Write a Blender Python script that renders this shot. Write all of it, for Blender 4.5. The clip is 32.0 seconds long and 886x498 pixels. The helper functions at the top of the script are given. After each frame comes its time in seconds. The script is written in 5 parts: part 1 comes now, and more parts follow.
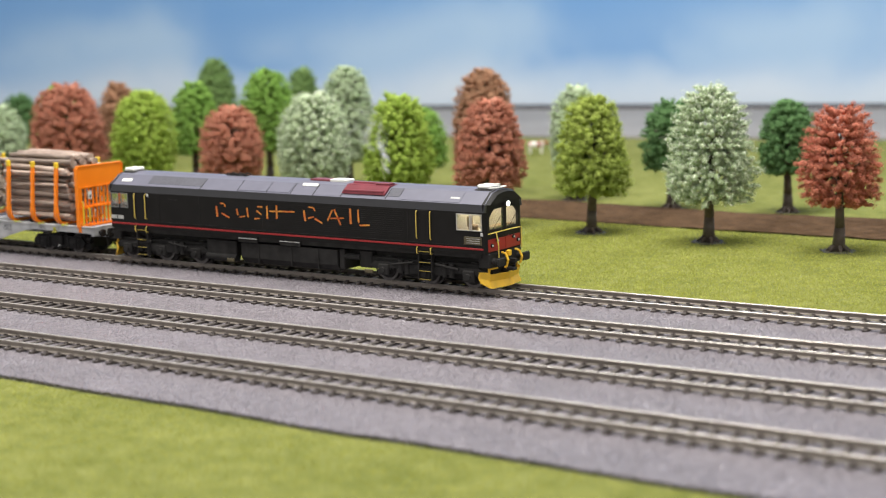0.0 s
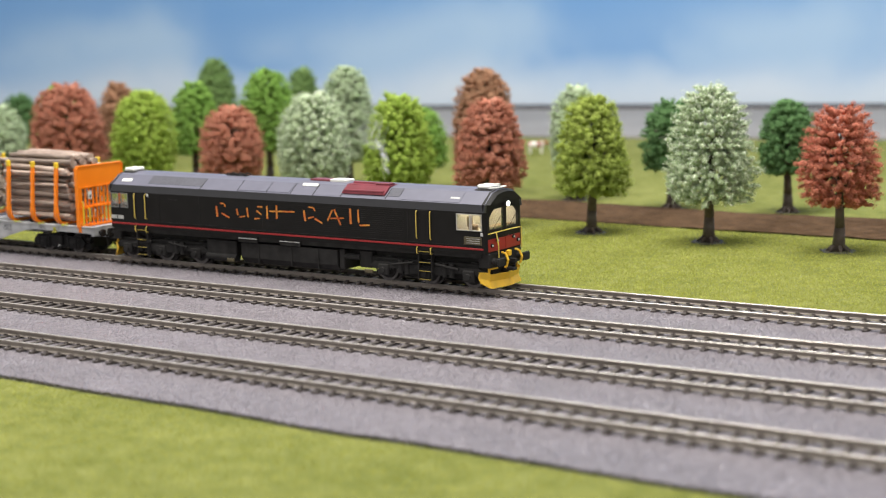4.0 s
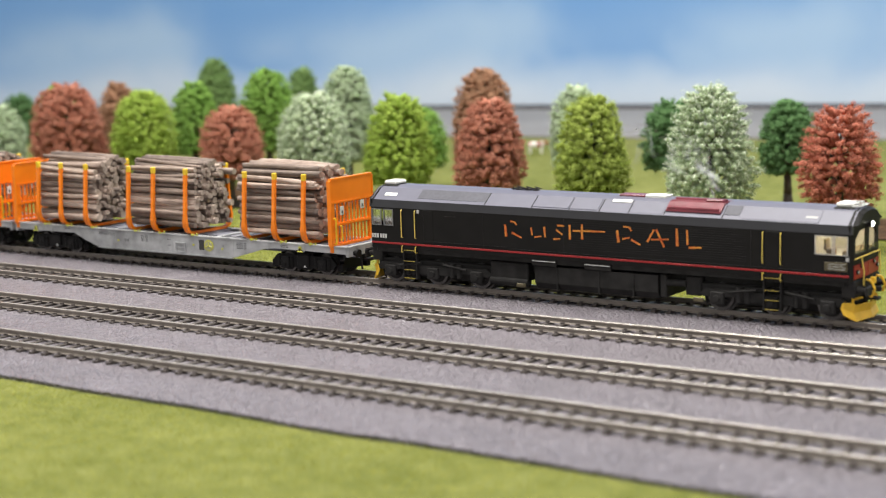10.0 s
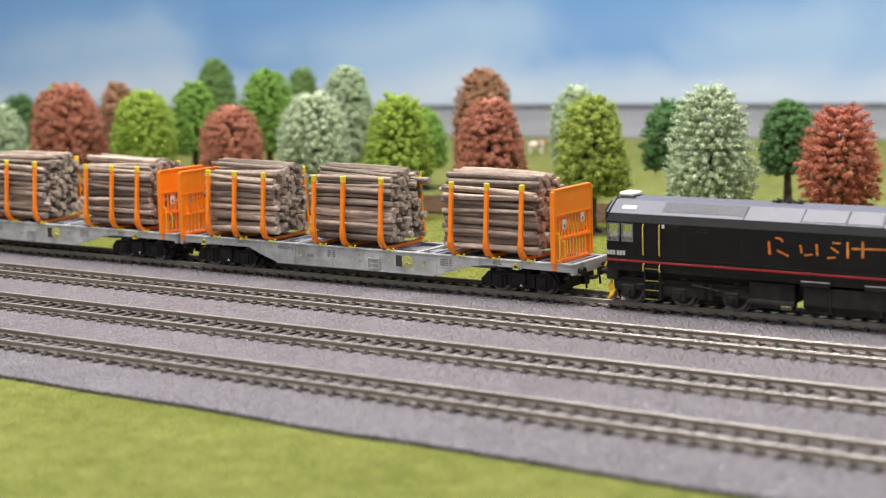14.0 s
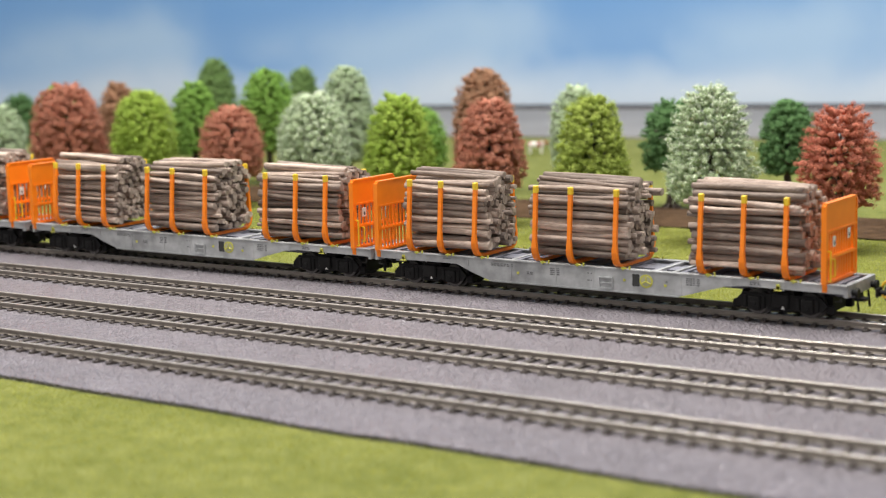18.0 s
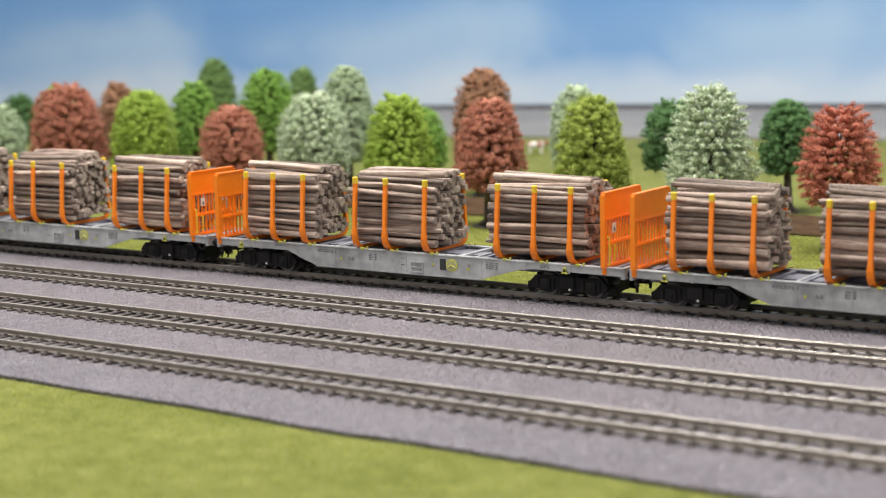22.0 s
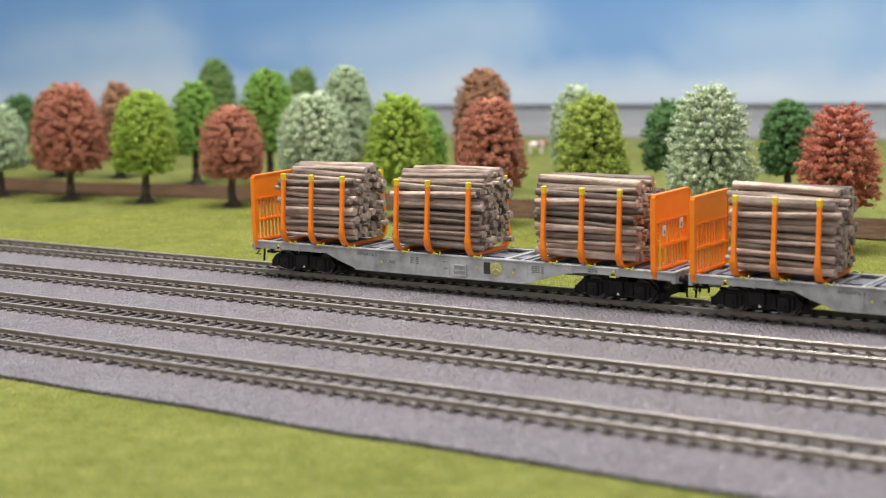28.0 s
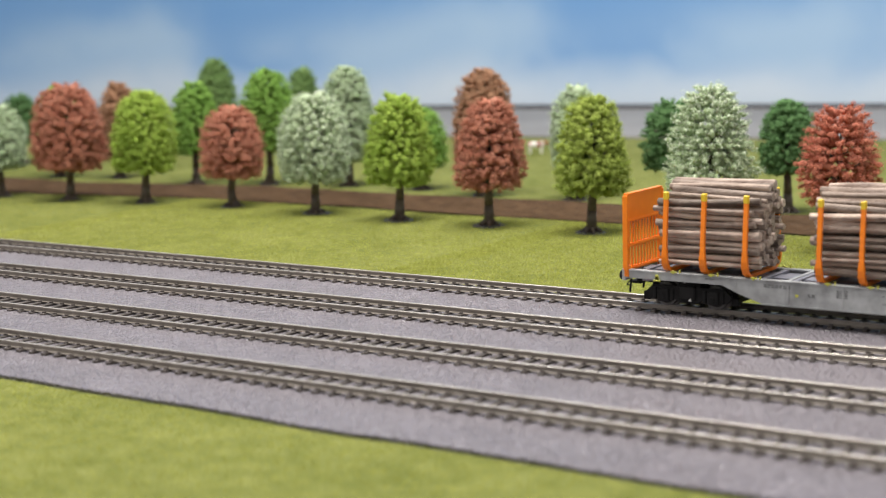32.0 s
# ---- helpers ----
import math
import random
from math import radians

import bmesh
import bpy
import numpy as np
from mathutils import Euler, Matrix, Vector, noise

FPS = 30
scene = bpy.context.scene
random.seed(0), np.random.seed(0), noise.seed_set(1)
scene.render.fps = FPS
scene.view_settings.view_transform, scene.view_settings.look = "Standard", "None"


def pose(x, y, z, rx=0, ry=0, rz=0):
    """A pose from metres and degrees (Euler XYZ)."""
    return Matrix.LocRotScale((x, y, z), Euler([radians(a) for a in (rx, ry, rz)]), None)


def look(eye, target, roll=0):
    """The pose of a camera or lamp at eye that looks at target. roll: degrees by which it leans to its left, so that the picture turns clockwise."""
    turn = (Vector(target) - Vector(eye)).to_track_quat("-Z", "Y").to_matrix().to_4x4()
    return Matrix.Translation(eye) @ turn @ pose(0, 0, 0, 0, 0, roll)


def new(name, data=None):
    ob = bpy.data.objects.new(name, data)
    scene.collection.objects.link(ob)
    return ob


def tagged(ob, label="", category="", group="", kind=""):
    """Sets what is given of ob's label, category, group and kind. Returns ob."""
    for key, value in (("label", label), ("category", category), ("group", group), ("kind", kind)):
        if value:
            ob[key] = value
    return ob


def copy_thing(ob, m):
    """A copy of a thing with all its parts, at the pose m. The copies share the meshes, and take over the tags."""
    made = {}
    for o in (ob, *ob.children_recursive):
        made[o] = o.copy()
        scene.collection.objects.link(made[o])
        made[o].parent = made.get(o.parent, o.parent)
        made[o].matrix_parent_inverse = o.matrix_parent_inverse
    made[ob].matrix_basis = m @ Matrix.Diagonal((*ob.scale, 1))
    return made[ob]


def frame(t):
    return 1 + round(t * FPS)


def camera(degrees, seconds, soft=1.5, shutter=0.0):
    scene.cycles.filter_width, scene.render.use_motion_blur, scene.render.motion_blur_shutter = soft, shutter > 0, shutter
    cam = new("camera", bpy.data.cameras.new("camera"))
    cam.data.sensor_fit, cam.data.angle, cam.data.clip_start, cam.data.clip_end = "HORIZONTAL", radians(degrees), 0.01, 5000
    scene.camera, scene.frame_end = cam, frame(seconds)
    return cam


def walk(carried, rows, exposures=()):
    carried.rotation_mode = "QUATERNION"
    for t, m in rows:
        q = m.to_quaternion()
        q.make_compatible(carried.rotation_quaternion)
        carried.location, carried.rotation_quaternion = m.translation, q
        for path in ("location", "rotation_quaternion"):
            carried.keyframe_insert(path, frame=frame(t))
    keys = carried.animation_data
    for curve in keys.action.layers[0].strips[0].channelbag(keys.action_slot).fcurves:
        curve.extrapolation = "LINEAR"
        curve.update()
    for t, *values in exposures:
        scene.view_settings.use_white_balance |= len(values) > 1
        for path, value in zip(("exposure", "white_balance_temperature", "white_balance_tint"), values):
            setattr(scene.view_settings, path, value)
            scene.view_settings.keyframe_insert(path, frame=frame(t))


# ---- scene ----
MM = 0.001
# the camera stands still on its tripod beside the module
EYE = (0.0, -0.61457, 0.12745)
AIM = (EYE[0] - 0.55845, EYE[1] + 0.81588, EYE[2] - 0.14988)
cam = camera(29.654, 32.0, soft=1.2)
cam.data.dof.use_dof = True
cam.data.dof.focus_distance = 0.74
cam.data.dof.aperture_fstop = 12.8
STILL = look(EYE, AIM, -1.55)
walk(cam, [(0.0, STILL), (32.0, STILL)], [(0.0, 0.0), (13.0, 0.0), (21.0, -0.05), (32.0, -0.1)])

# ---- light: the hall's even light, an unseen lamp bank above the layout and an added fill ----
world = bpy.data.worlds.new("hall_light")
scene.world = world
world.use_nodes = True
wn = world.node_tree.nodes
wn["Background"].inputs[0].default_value = (1.0, 0.985, 0.985, 1)
wn["Background"].inputs[1].default_value = 0.64


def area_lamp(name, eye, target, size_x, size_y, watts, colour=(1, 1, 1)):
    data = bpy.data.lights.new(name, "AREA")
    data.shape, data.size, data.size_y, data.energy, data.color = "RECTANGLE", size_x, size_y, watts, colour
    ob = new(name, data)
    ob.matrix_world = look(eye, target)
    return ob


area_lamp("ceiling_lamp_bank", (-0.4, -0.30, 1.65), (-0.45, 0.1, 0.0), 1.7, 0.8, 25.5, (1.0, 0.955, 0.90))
# second lamp, added out of view to brighten the middle of the layout
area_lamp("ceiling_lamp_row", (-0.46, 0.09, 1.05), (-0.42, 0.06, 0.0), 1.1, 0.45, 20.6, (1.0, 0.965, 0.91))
scene.view_settings.exposure = 0.0
# ---- materials ----
def material(name, colour, rough=0.6, metal=0.0, var=0.0, scale=200.0, colour2=None, bump=0.0, bump_scale=None, spec=0.5,
             per_object=0.0, emit=0.0, detail=4.0, coat=0.0, stretch=1.0):
    """A principled material with two scales of noise in its colour, a fine relief and a change from object to object."""
    m = bpy.data.materials.new(name)
    m.use_nodes = True
    nt = m.node_tree
    n, l = nt.nodes, nt.links
    b = n["Principled BSDF"]
    b.inputs["Roughness"].default_value, b.inputs["Metallic"].default_value = rough, metal
    b.inputs["Specular IOR Level"].default_value = spec
    b.inputs["Coat Weight"].default_value = coat
    c = (*colour, 1)
    b.inputs["Base Color"].default_value = c
    co = n.new("ShaderNodeTexCoord")
    if var or colour2:
        no = n.new("ShaderNodeTexNoise")
        no.inputs["Scale"].default_value, no.inputs["Detail"].default_value = scale, detail
        if stretch != 1.0:
            along = n.new("ShaderNodeMapping")
            along.inputs["Scale"].default_value = (stretch, 1, 1)
            l.new(co.outputs["Object"], along.inputs[0])
            l.new(along.outputs[0], no.inputs["Vector"])
        else:
            l.new(co.outputs["Object"], no.inputs["Vector"])
        big = n.new("ShaderNodeTexNoise")
        big.inputs["Scale"].default_value, big.inputs["Detail"].default_value = scale * 0.13, 3
        l.new(co.outputs["Object"], big.inputs["Vector"])
        add = n.new("ShaderNodeMath")
        add.operation = "MULTIPLY_ADD"
        l.new(no.outputs["Fac"], add.inputs[0])
        add.inputs[1].default_value = 0.6
        half = n.new("ShaderNodeMath")
        half.operation = "MULTIPLY"
        half.inputs[1].default_value = 0.4
        l.new(big.outputs["Fac"], half.inputs[0])
        l.new(half.outputs[0], add.inputs[2])
        ramp = n.new("ShaderNodeValToRGB")
        c2 = colour2 or tuple(min(1, v * (1 + var)) for v in colour)
        c1 = colour if colour2 else tuple(v * (1 - var) for v in colour)
        ramp.color_ramp.elements[0].color, ramp.color_ramp.elements[0].position = (*c1, 1), 0.36
        ramp.color_ramp.elements[1].color, ramp.color_ramp.elements[1].position = (*c2, 1), 0.64
        l.new(add.outputs[0], ramp.inputs[0])
        out = ramp.outputs[0]
    else:
        rgb = n.new("ShaderNodeRGB")
        rgb.outputs[0].default_value = c
        out = rgb.outputs[0]
    if per_object:
        info = n.new("ShaderNodeObjectInfo")
        mp = n.new("ShaderNodeMapRange")
        mp.inputs["To Min"].default_value, mp.inputs["To Max"].default_value = 1 - per_object, 1 + per_object
        l.new(info.outputs["Random"], mp.inputs["Value"])
        hs = n.new("ShaderNodeHueSaturation")
        l.new(mp.outputs[0], hs.inputs["Value"])
        l.new(out, hs.inputs["Color"])
        out = hs.outputs[0]
    l.new(out, b.inputs["Base Color"])
    if bump:
        nb = n.new("ShaderNodeTexNoise")
        nb.inputs["Scale"].default_value, nb.inputs["Detail"].default_value = bump_scale or scale * 2, 3
        l.new(co.outputs["Object"], nb.inputs["Vector"])
        bu = n.new("ShaderNodeBump")
        bu.inputs["Strength"].default_value, bu.inputs["Distance"].default_value = bump, 0.0012
        l.new(nb.outputs["Fac"], bu.inputs["Height"])
        l.new(bu.outputs[0], b.inputs["Normal"])
    if emit:
        b.inputs["Emission Color"].default_value, b.inputs["Emission Strength"].default_value = c, emit
    return m


GRASS = material("static_grass", (0.108, 0.125, 0.029), 0.9, scale=130, colour2=(0.188, 0.200, 0.060), bump=0.5, bump_scale=1000, spec=0.1)
EARTH = material("brown_earth", (0.040, 0.023, 0.011), 0.95, scale=160, colour2=(0.094, 0.056, 0.031), bump=0.8, bump_scale=500, spec=0.1)
BED = material("grey_track_bed", (0.180, 0.161, 0.181), 0.38, scale=40, colour2=(0.219, 0.196, 0.221), spec=0.8)


def grains(m, size, dark, light, depth):
    """Adds loose grit to a material: pale and dark grains with relief."""
    n, l = m.node_tree.nodes, m.node_tree.links
    b = n["Principled BSDF"]
    src = b.inputs["Base Color"].links[0].from_socket
    co = n.new("ShaderNodeTexCoord")
    vo = n.new("ShaderNodeTexVoronoi")
    vo.inputs["Scale"].default_value = size
    l.new(co.outputs["Object"], vo.inputs["Vector"])
    sep = n.new("ShaderNodeSeparateColor")
    l.new(vo.outputs["Color"], sep.inputs[0])
    mp = n.new("ShaderNodeMapRange")
    mp.inputs["To Min"].default_value, mp.inputs["To Max"].default_value = dark, light
    l.new(sep.outputs[0], mp.inputs["Value"])
    hs = n.new("ShaderNodeHueSaturation")
    l.new(mp.outputs[0], hs.inputs["Value"])
    l.new(src, hs.inputs["Color"])
    l.new(hs.outputs[0], b.inputs["Base Color"])
    bu = n.new("ShaderNodeBump")
    bu.invert = True
    bu.inputs["Strength"].default_value, bu.inputs["Distance"].default_value = 1.0, depth
    l.new(vo.outputs["Distance"], bu.inputs["Height"])
    l.new(bu.outputs[0], b.inputs["Normal"])


grains(BED, 680, 0.82, 1.13, 0.0020)
BOARD = material("grey_board", (0.23, 0.222, 0.215), 0.8, var=0.15, scale=8)
DARKBOARD = material("dark_skirting", (0.07, 0.07, 0.08), 0.7, var=0.2, scale=8)
SLEEPER = material("dark_sleeper_plastic", (0.066, 0.054, 0.048), 0.6, var=0.25, scale=300, per_object=0.15)
RAIL = material("weathered_rail_side", (0.250, 0.218, 0.185), 0.5, 0.2, var=0.2, scale=150)
RAILTOP = material("bright_rail_head", (0.50, 0.468, 0.425), 0.38, 0.6, var=0.1, scale=120)
BARK = material("brown_bark_plastic", (0.095, 0.072, 0.058), 0.6, var=0.4, scale=250, bump=0.6, bump_scale=500)
BASE = material("grey_tree_base", (0.08, 0.075, 0.072), 0.6, var=0.3, scale=200)
# ---- mesh helpers; shapes are written in millimetres ----
def mesh_of(name, bm, mat, smooth=False, scale=MM):
    if scale != 1:
        bmesh.ops.scale(bm, vec=(scale,) * 3, verts=bm.verts)
    me = bpy.data.meshes.new(name)
    bm.to_mesh(me)
    bm.free()
    for m in (mat if isinstance(mat, (list, tuple)) else [mat]):
        me.materials.append(m)
    if smooth:
        for p in me.polygons:
            p.use_smooth = True
    return me


ZF = 1.0  # share of the drawn height that the rolling stock has


def part(name, bm, mat, parent, label="", smooth=False, at=None):
    """Links a bmesh as one mesh object under a thing or a part."""
    if ZF != 1.0 and at is None:
        bmesh.ops.scale(bm, vec=(1, 1, ZF), verts=bm.verts)
    ob = new(name, mesh_of(name, bm, mat, smooth))
    ob.parent = parent
    if at is not None:
        ob.matrix_basis = at
    if label:
        ob["label"] = label
    return ob


def share(name, me, parent, at, label=""):
    ob = new(name, me)
    ob.parent, ob.matrix_basis = parent, at
    if label:
        ob["label"] = label
    return ob


def at_mm(x, y, z, rx=0, ry=0, rz=0):
    return pose(x * MM, y * MM, z * MM, rx, ry, rz)


def box(bm, x0, x1, y0, y1, z0, z1, bevel=0.0, mat=0):
    m = Matrix.Translation(((x0 + x1) / 2, (y0 + y1) / 2, (z0 + z1) / 2)) @ Matrix.Diagonal((x1 - x0, y1 - y0, z1 - z0, 1))
    vs = bmesh.ops.create_cube(bm, size=1.0, matrix=m)["verts"]
    fs = {f for v in vs for f in v.link_faces}
    for f in fs:
        f.material_index = mat
    if bevel:
        es = list({e for v in vs for e in v.link_edges})
        bmesh.ops.bevel(bm, geom=es, offset=bevel, segments=1, affect="EDGES", profile=0.5)
    return bm


def rod(bm, a, b, r, r2=None, seg=8, mat=0, caps=True):
    a, b = Vector(a), Vector(b)
    d = b - a
    m = Matrix.Translation((a + b) / 2) @ d.to_track_quat("Z", "Y").to_matrix().to_4x4()
    vs = bmesh.ops.create_cone(bm, cap_ends=caps, segments=seg, radius1=r, radius2=r if r2 is None else r2, depth=d.length, matrix=m)["verts"]
    for f in {f for v in vs for f in v.link_faces}:
        f.material_index = mat
    return bm


def pipe(bm, pts, r, seg=6, mat=0):
    for a, b in zip(pts, pts[1:]):
        rod(bm, a, b, r, seg=seg, mat=mat)
    return bm


def prism(bm, outline, axis, lo, hi, mat=0):
    """A plate: the outline (pairs) swept along an axis (0 x, 1 y, 2 z) from lo to hi."""
    def put(p, h):
        return ((h, p[0], p[1]), (p[0], h, p[1]), (p[0], p[1], h))[axis]
    a = [bm.verts.new(put(p, lo)) for p in outline]
    b = [bm.verts.new(put(p, hi)) for p in outline]
    fs = [bm.faces.new(a), bm.faces.new(b)]
    for i in range(len(a)):
        j = (i + 1) % len(a)
        fs.append(bm.faces.new((a[i], a[j], b[j], b[i])))
    for f in fs:
        f.material_index = mat
    bmesh.ops.recalc_face_normals(bm, faces=fs)
    return bm


def thing(name, label, category, group="", kind=""):
    ob = new(name)
    ob.empty_display_size = 0.01
    return tagged(ob, label, category, group, kind)


def sheet(name, x0, x1, y0, y1, nx, ny, height, mat, label, category=""):
    """A ground sheet with an uneven surface."""
    xs, ys = np.linspace(x0, x1, nx + 1), np.linspace(y0, y1, ny + 1)
    verts = [(x * MM, y * MM, height(x, y) * MM) for y in ys for x in xs]
    w = nx + 1
    faces = [(j * w + i, j * w + i + 1, (j + 1) * w + i + 1, (j + 1) * w + i) for j in range(ny) for i in range(nx)]
    me = bpy.data.meshes.new(name)
    me.from_pydata(verts, [], faces)
    me.materials.append(mat)
    for p in me.polygons:
        p.use_smooth = True
    return tagged(new(name, me), label, category, "", "structure")


GROUND_Z = -4.3
BED_Z = -3.25


def lumps(x, y, size, tall):
    return noise.noise((x / size, y / size, 1.7)) * tall


def ground_height(x, y):
    return GROUND_Z - 0.35 + lumps(x, y, 90, 0.9) * min(1, max(0, (y - 20) / 60)) + lumps(x, y, 25, 0.3) * (1 if y > 30 else 0.3)


EDGE_Y = -220.5


def edge_wave(x):
    u = min(1.0, max(0.0, (x + 390) / 100))
    return EDGE_Y + 0.8 - 3.0 * u * u * (3 - 2 * u) + lumps(x, 0, 60, 2.2) + lumps(x, 7, 14, 0.9)


ground = sheet("ground", -2600, 1500, -1500, 1150, 170, 130, ground_height, GRASS, "yellow-green static grass mat covering the layout", "grass")
# grey track bed that carries four parallel tracks
bm = bmesh.new()
xs = list(range(-2600, 1501, 8))
back, front, low, under = [], [], [], []
for x in xs:
    back.append(bm.verts.new((x, 11.5 + lumps(x, 3, 40, 0.6), BED_Z)))
    under.append(bm.verts.new((x, 12.4, GROUND_Z - 2.5)))
    front.append(bm.verts.new((x, edge_wave(x), BED_Z)))
    low.append(bm.verts.new((x, edge_wave(x) + 0.5, GROUND_Z - 2.5)))
for i in range(len(xs) - 1):
    bm.faces.new((front[i], front[i + 1], back[i + 1], back[i]))
    bm.faces.new((low[i], low[i + 1], front[i + 1], front[i]))
    bm.faces.new((back[i], back[i + 1], under[i + 1], under[i]))
bed = tagged(new("track_bed", mesh_of("track_bed", bm, BED)), "grey speckled foam track bed under four tracks", "track bed", "", "structure")

# brown earth track through the meadow
bm = bmesh.new()
lo, hi = [], []
for x in range(-2200, 1301, 8):
    bend = -30 * min(1, max(0, (-770 - x) / 160))
    a = 223 + bend + lumps(x, 1, 80, 3) + lumps(x, 2, 20, 2.4) + lumps(x, 12, 9, 2.2)
    b = 294 + bend * 1.1 + lumps(x, 5, 120, 10) + lumps(x, 6, 30, 4) + lumps(x, 16, 11, 3)
    row = [bm.verts.new((x, a + (b - a) * k / 4, GROUND_Z + (0.5, 1.2, 1.1, 1.6, 1.0)[k] + lumps(x, k * 9, 18, 0.5))) for k in range(5)]
    lo.append(row)
for p, q in zip(lo, lo[1:]):
    for k in range(4):
        bm.faces.new((p[k], q[k], q[k + 1], p[k + 1]))
tagged(new("earth_track", mesh_of("earth_track", bm, EARTH, True)), "brown earth strip running through the grass", "dirt track", "", "structure")

# far end of the layout: grey board, dark skirting and the painted sky
bm = bmesh.new()
prism(bm, [(-3000, 260), (1400, 1150), (1400, 1700), (-3000, 560)], 2, -30, -2.5)
tagged(new("far_board", mesh_of("far_board", bm, BOARD)), "plain grey board behind the meadow", "board", "", "structure")


def sky_paint():
    """Blue sky, paler towards its foot, with broad soft clouds side by side."""
    m = bpy.data.materials.new("painted_sky")
    m.use_nodes = True
    n, l = m.node_tree.nodes, m.node_tree.links
    b = n["Principled BSDF"]
    b.inputs["Roughness"].default_value, b.inputs["Specular IOR Level"].default_value = 0.9, 0.05
    co = n.new("ShaderNodeTexCoord")
    sep = n.new("ShaderNodeSeparateXYZ")
    l.new(co.outputs["Object"], sep.inputs[0])

    def math_node(op, a, c):
        k = n.new("ShaderNodeMath")
        k.operation = op
        for i, v in enumerate((a, c)):
            if isinstance(v, (int, float)):
                k.inputs[i].default_value = v
            else:
                l.new(v, k.inputs[i])
        return k.outputs[0]

    def soft(v, lo, hi, a=0.0, c=1.0):
        k = n.new("ShaderNodeMapRange")
        k.interpolation_type = "SMOOTHSTEP"
        for key, w in (("From Min", lo), ("From Max", hi), ("To Min", a), ("To Max", c)):
            k.inputs[key].default_value = w
        l.new(v, k.inputs["Value"])
        return k.outputs[0]
    no = n.new("ShaderNodeTexNoise")
    no.inputs["Scale"].default_value, no.inputs["Detail"].default_value, no.inputs["Roughness"].default_value = 5.0, 4, 0.5
    l.new(co.outputs["Object"], no.inputs["Vector"])
    wob = math_node("MULTIPLY", math_node("SUBTRACT", no.outputs["Fac"], 0.5), 1.0)
    along = math_node("ADD", sep.outputs["X"], math_node("MULTIPLY", wob, 0.5))
    wave = math_node("SINE", math_node("MULTIPLY", math_node("ADD", along, 1.31 - 0.101), 2 * math.pi / 0.405), 0.0)
    cloud = soft(wave, -2.1, 1.6)
    up = math_node("ADD", sep.outputs["Z"], math_node("MULTIPLY", wob, 0.10))
    cloud = math_node("MULTIPLY", cloud, soft(up, 0.075, 0.135, 0.8, 0.1))
    foot = soft(up, 0.015, 0.085, 0.75, 0.0)
    fac = math_node("MAXIMUM", cloud, foot)
    mix = n.new("ShaderNodeMix")
    mix.data_type = "RGBA"
    l.new(fac, mix.inputs["Factor"])
    mix.inputs["A"].default_value = (0.150, 0.305, 0.565, 1)
    mix.inputs["B"].default_value = (0.400, 0.530, 0.665, 1)
    mix2 = n.new("ShaderNodeMix")
    mix2.data_type = "RGBA"
    l.new(soft(up, 0.0, 0.06, 0.85, 0.0), mix2.inputs["Factor"])
    l.new(mix.outputs["Result"], mix2.inputs["A"])
    mix2.inputs["B"].default_value = (0.55, 0.615, 0.68, 1)
    l.new(mix2.outputs["Result"], b.inputs["Base Color"])
    return m


SKY = sky_paint()
bm = bmesh.new()
prism(bm, [(-3000, 498), (1400, 1633), (1400, 1653), (-3000, 518)], 2, -40, 600)
tagged(new("backdrop", mesh_of("backdrop", bm, SKY)), "blue sky with soft white clouds painted on the rear wall", "backdrop", "", "structure")
bm = bmesh.new()
prism(bm, [(-3000, 490), (1400, 1625), (1400, 1632), (-3000, 497)], 2, -20, 2)
tagged(new("skirting", mesh_of("skirting", bm, DARKBOARD)), "dark strip along the foot of the painted sky", "skirting", "", "structure")
# ---- tracks ----
TRACKS = [(0.4, 0.0, 0.0, 0.0), (-59.3, 0.0, 0.0, 2.2), (-119.7, 0.0, 1.2, 0.9), (-177.5, 0.0, -1.1, 0.0)]
PITCH, HALF_GAUGE = 6.89, 8.4


def bend(x, k):
    """The tracks draw slightly together towards the exit."""
    u = max(0.0, (x + 340) / 140)
    return k * (u * u if u < 1 else 2 * u - 1)


def rail_mesh(k):
    """One running rail: foot, web and head."""
    side = [(-0.9, -2.4), (0.9, -2.4), (0.9, -2.2), (0.3, -1.85), (0.3, -0.95), (0.52, -0.75), (0.52, -0.14), (0.38, 0.0),
            (-0.38, 0.0), (-0.52, -0.14), (-0.52, -0.75), (-0.3, -0.95), (-0.3, -1.85), (-0.9, -2.2)]
    bm = bmesh.new()
    rows = []
    for x in [-2500, -1200, -700, -400] + list(range(-340, 100, 20)) + [200, 500, 1000]:
        rows.append([bm.verts.new((x, y + bend(x, k), z)) for y, z in side])
    for p, q in zip(rows, rows[1:]):
        for i in range(14):
            f = bm.faces.new((p[i], p[(i + 1) % 14], q[(i + 1) % 14], q[i]))
            f.material_index = 1 if i in (7, 8) else 0
    bmesh.ops.recalc_face_normals(bm, faces=list(bm.faces))
    return mesh_of("rail", bm, [RAIL, RAILTOP])


def sleeper_mesh():
    bm = bmesh.new()
    box(bm, -1.05, 1.05, -11.5, 11.5, -4.5, -2.3, 0.2)
    for y in (-8.4, 8.4):
        for s in (-1.3, 1.3):
            box(bm, -0.7, 0.7, y + s - 0.5, y + s + 0.5, -2.4, -1.7)
    return mesh_of("sleeper", bm, SLEEPER)


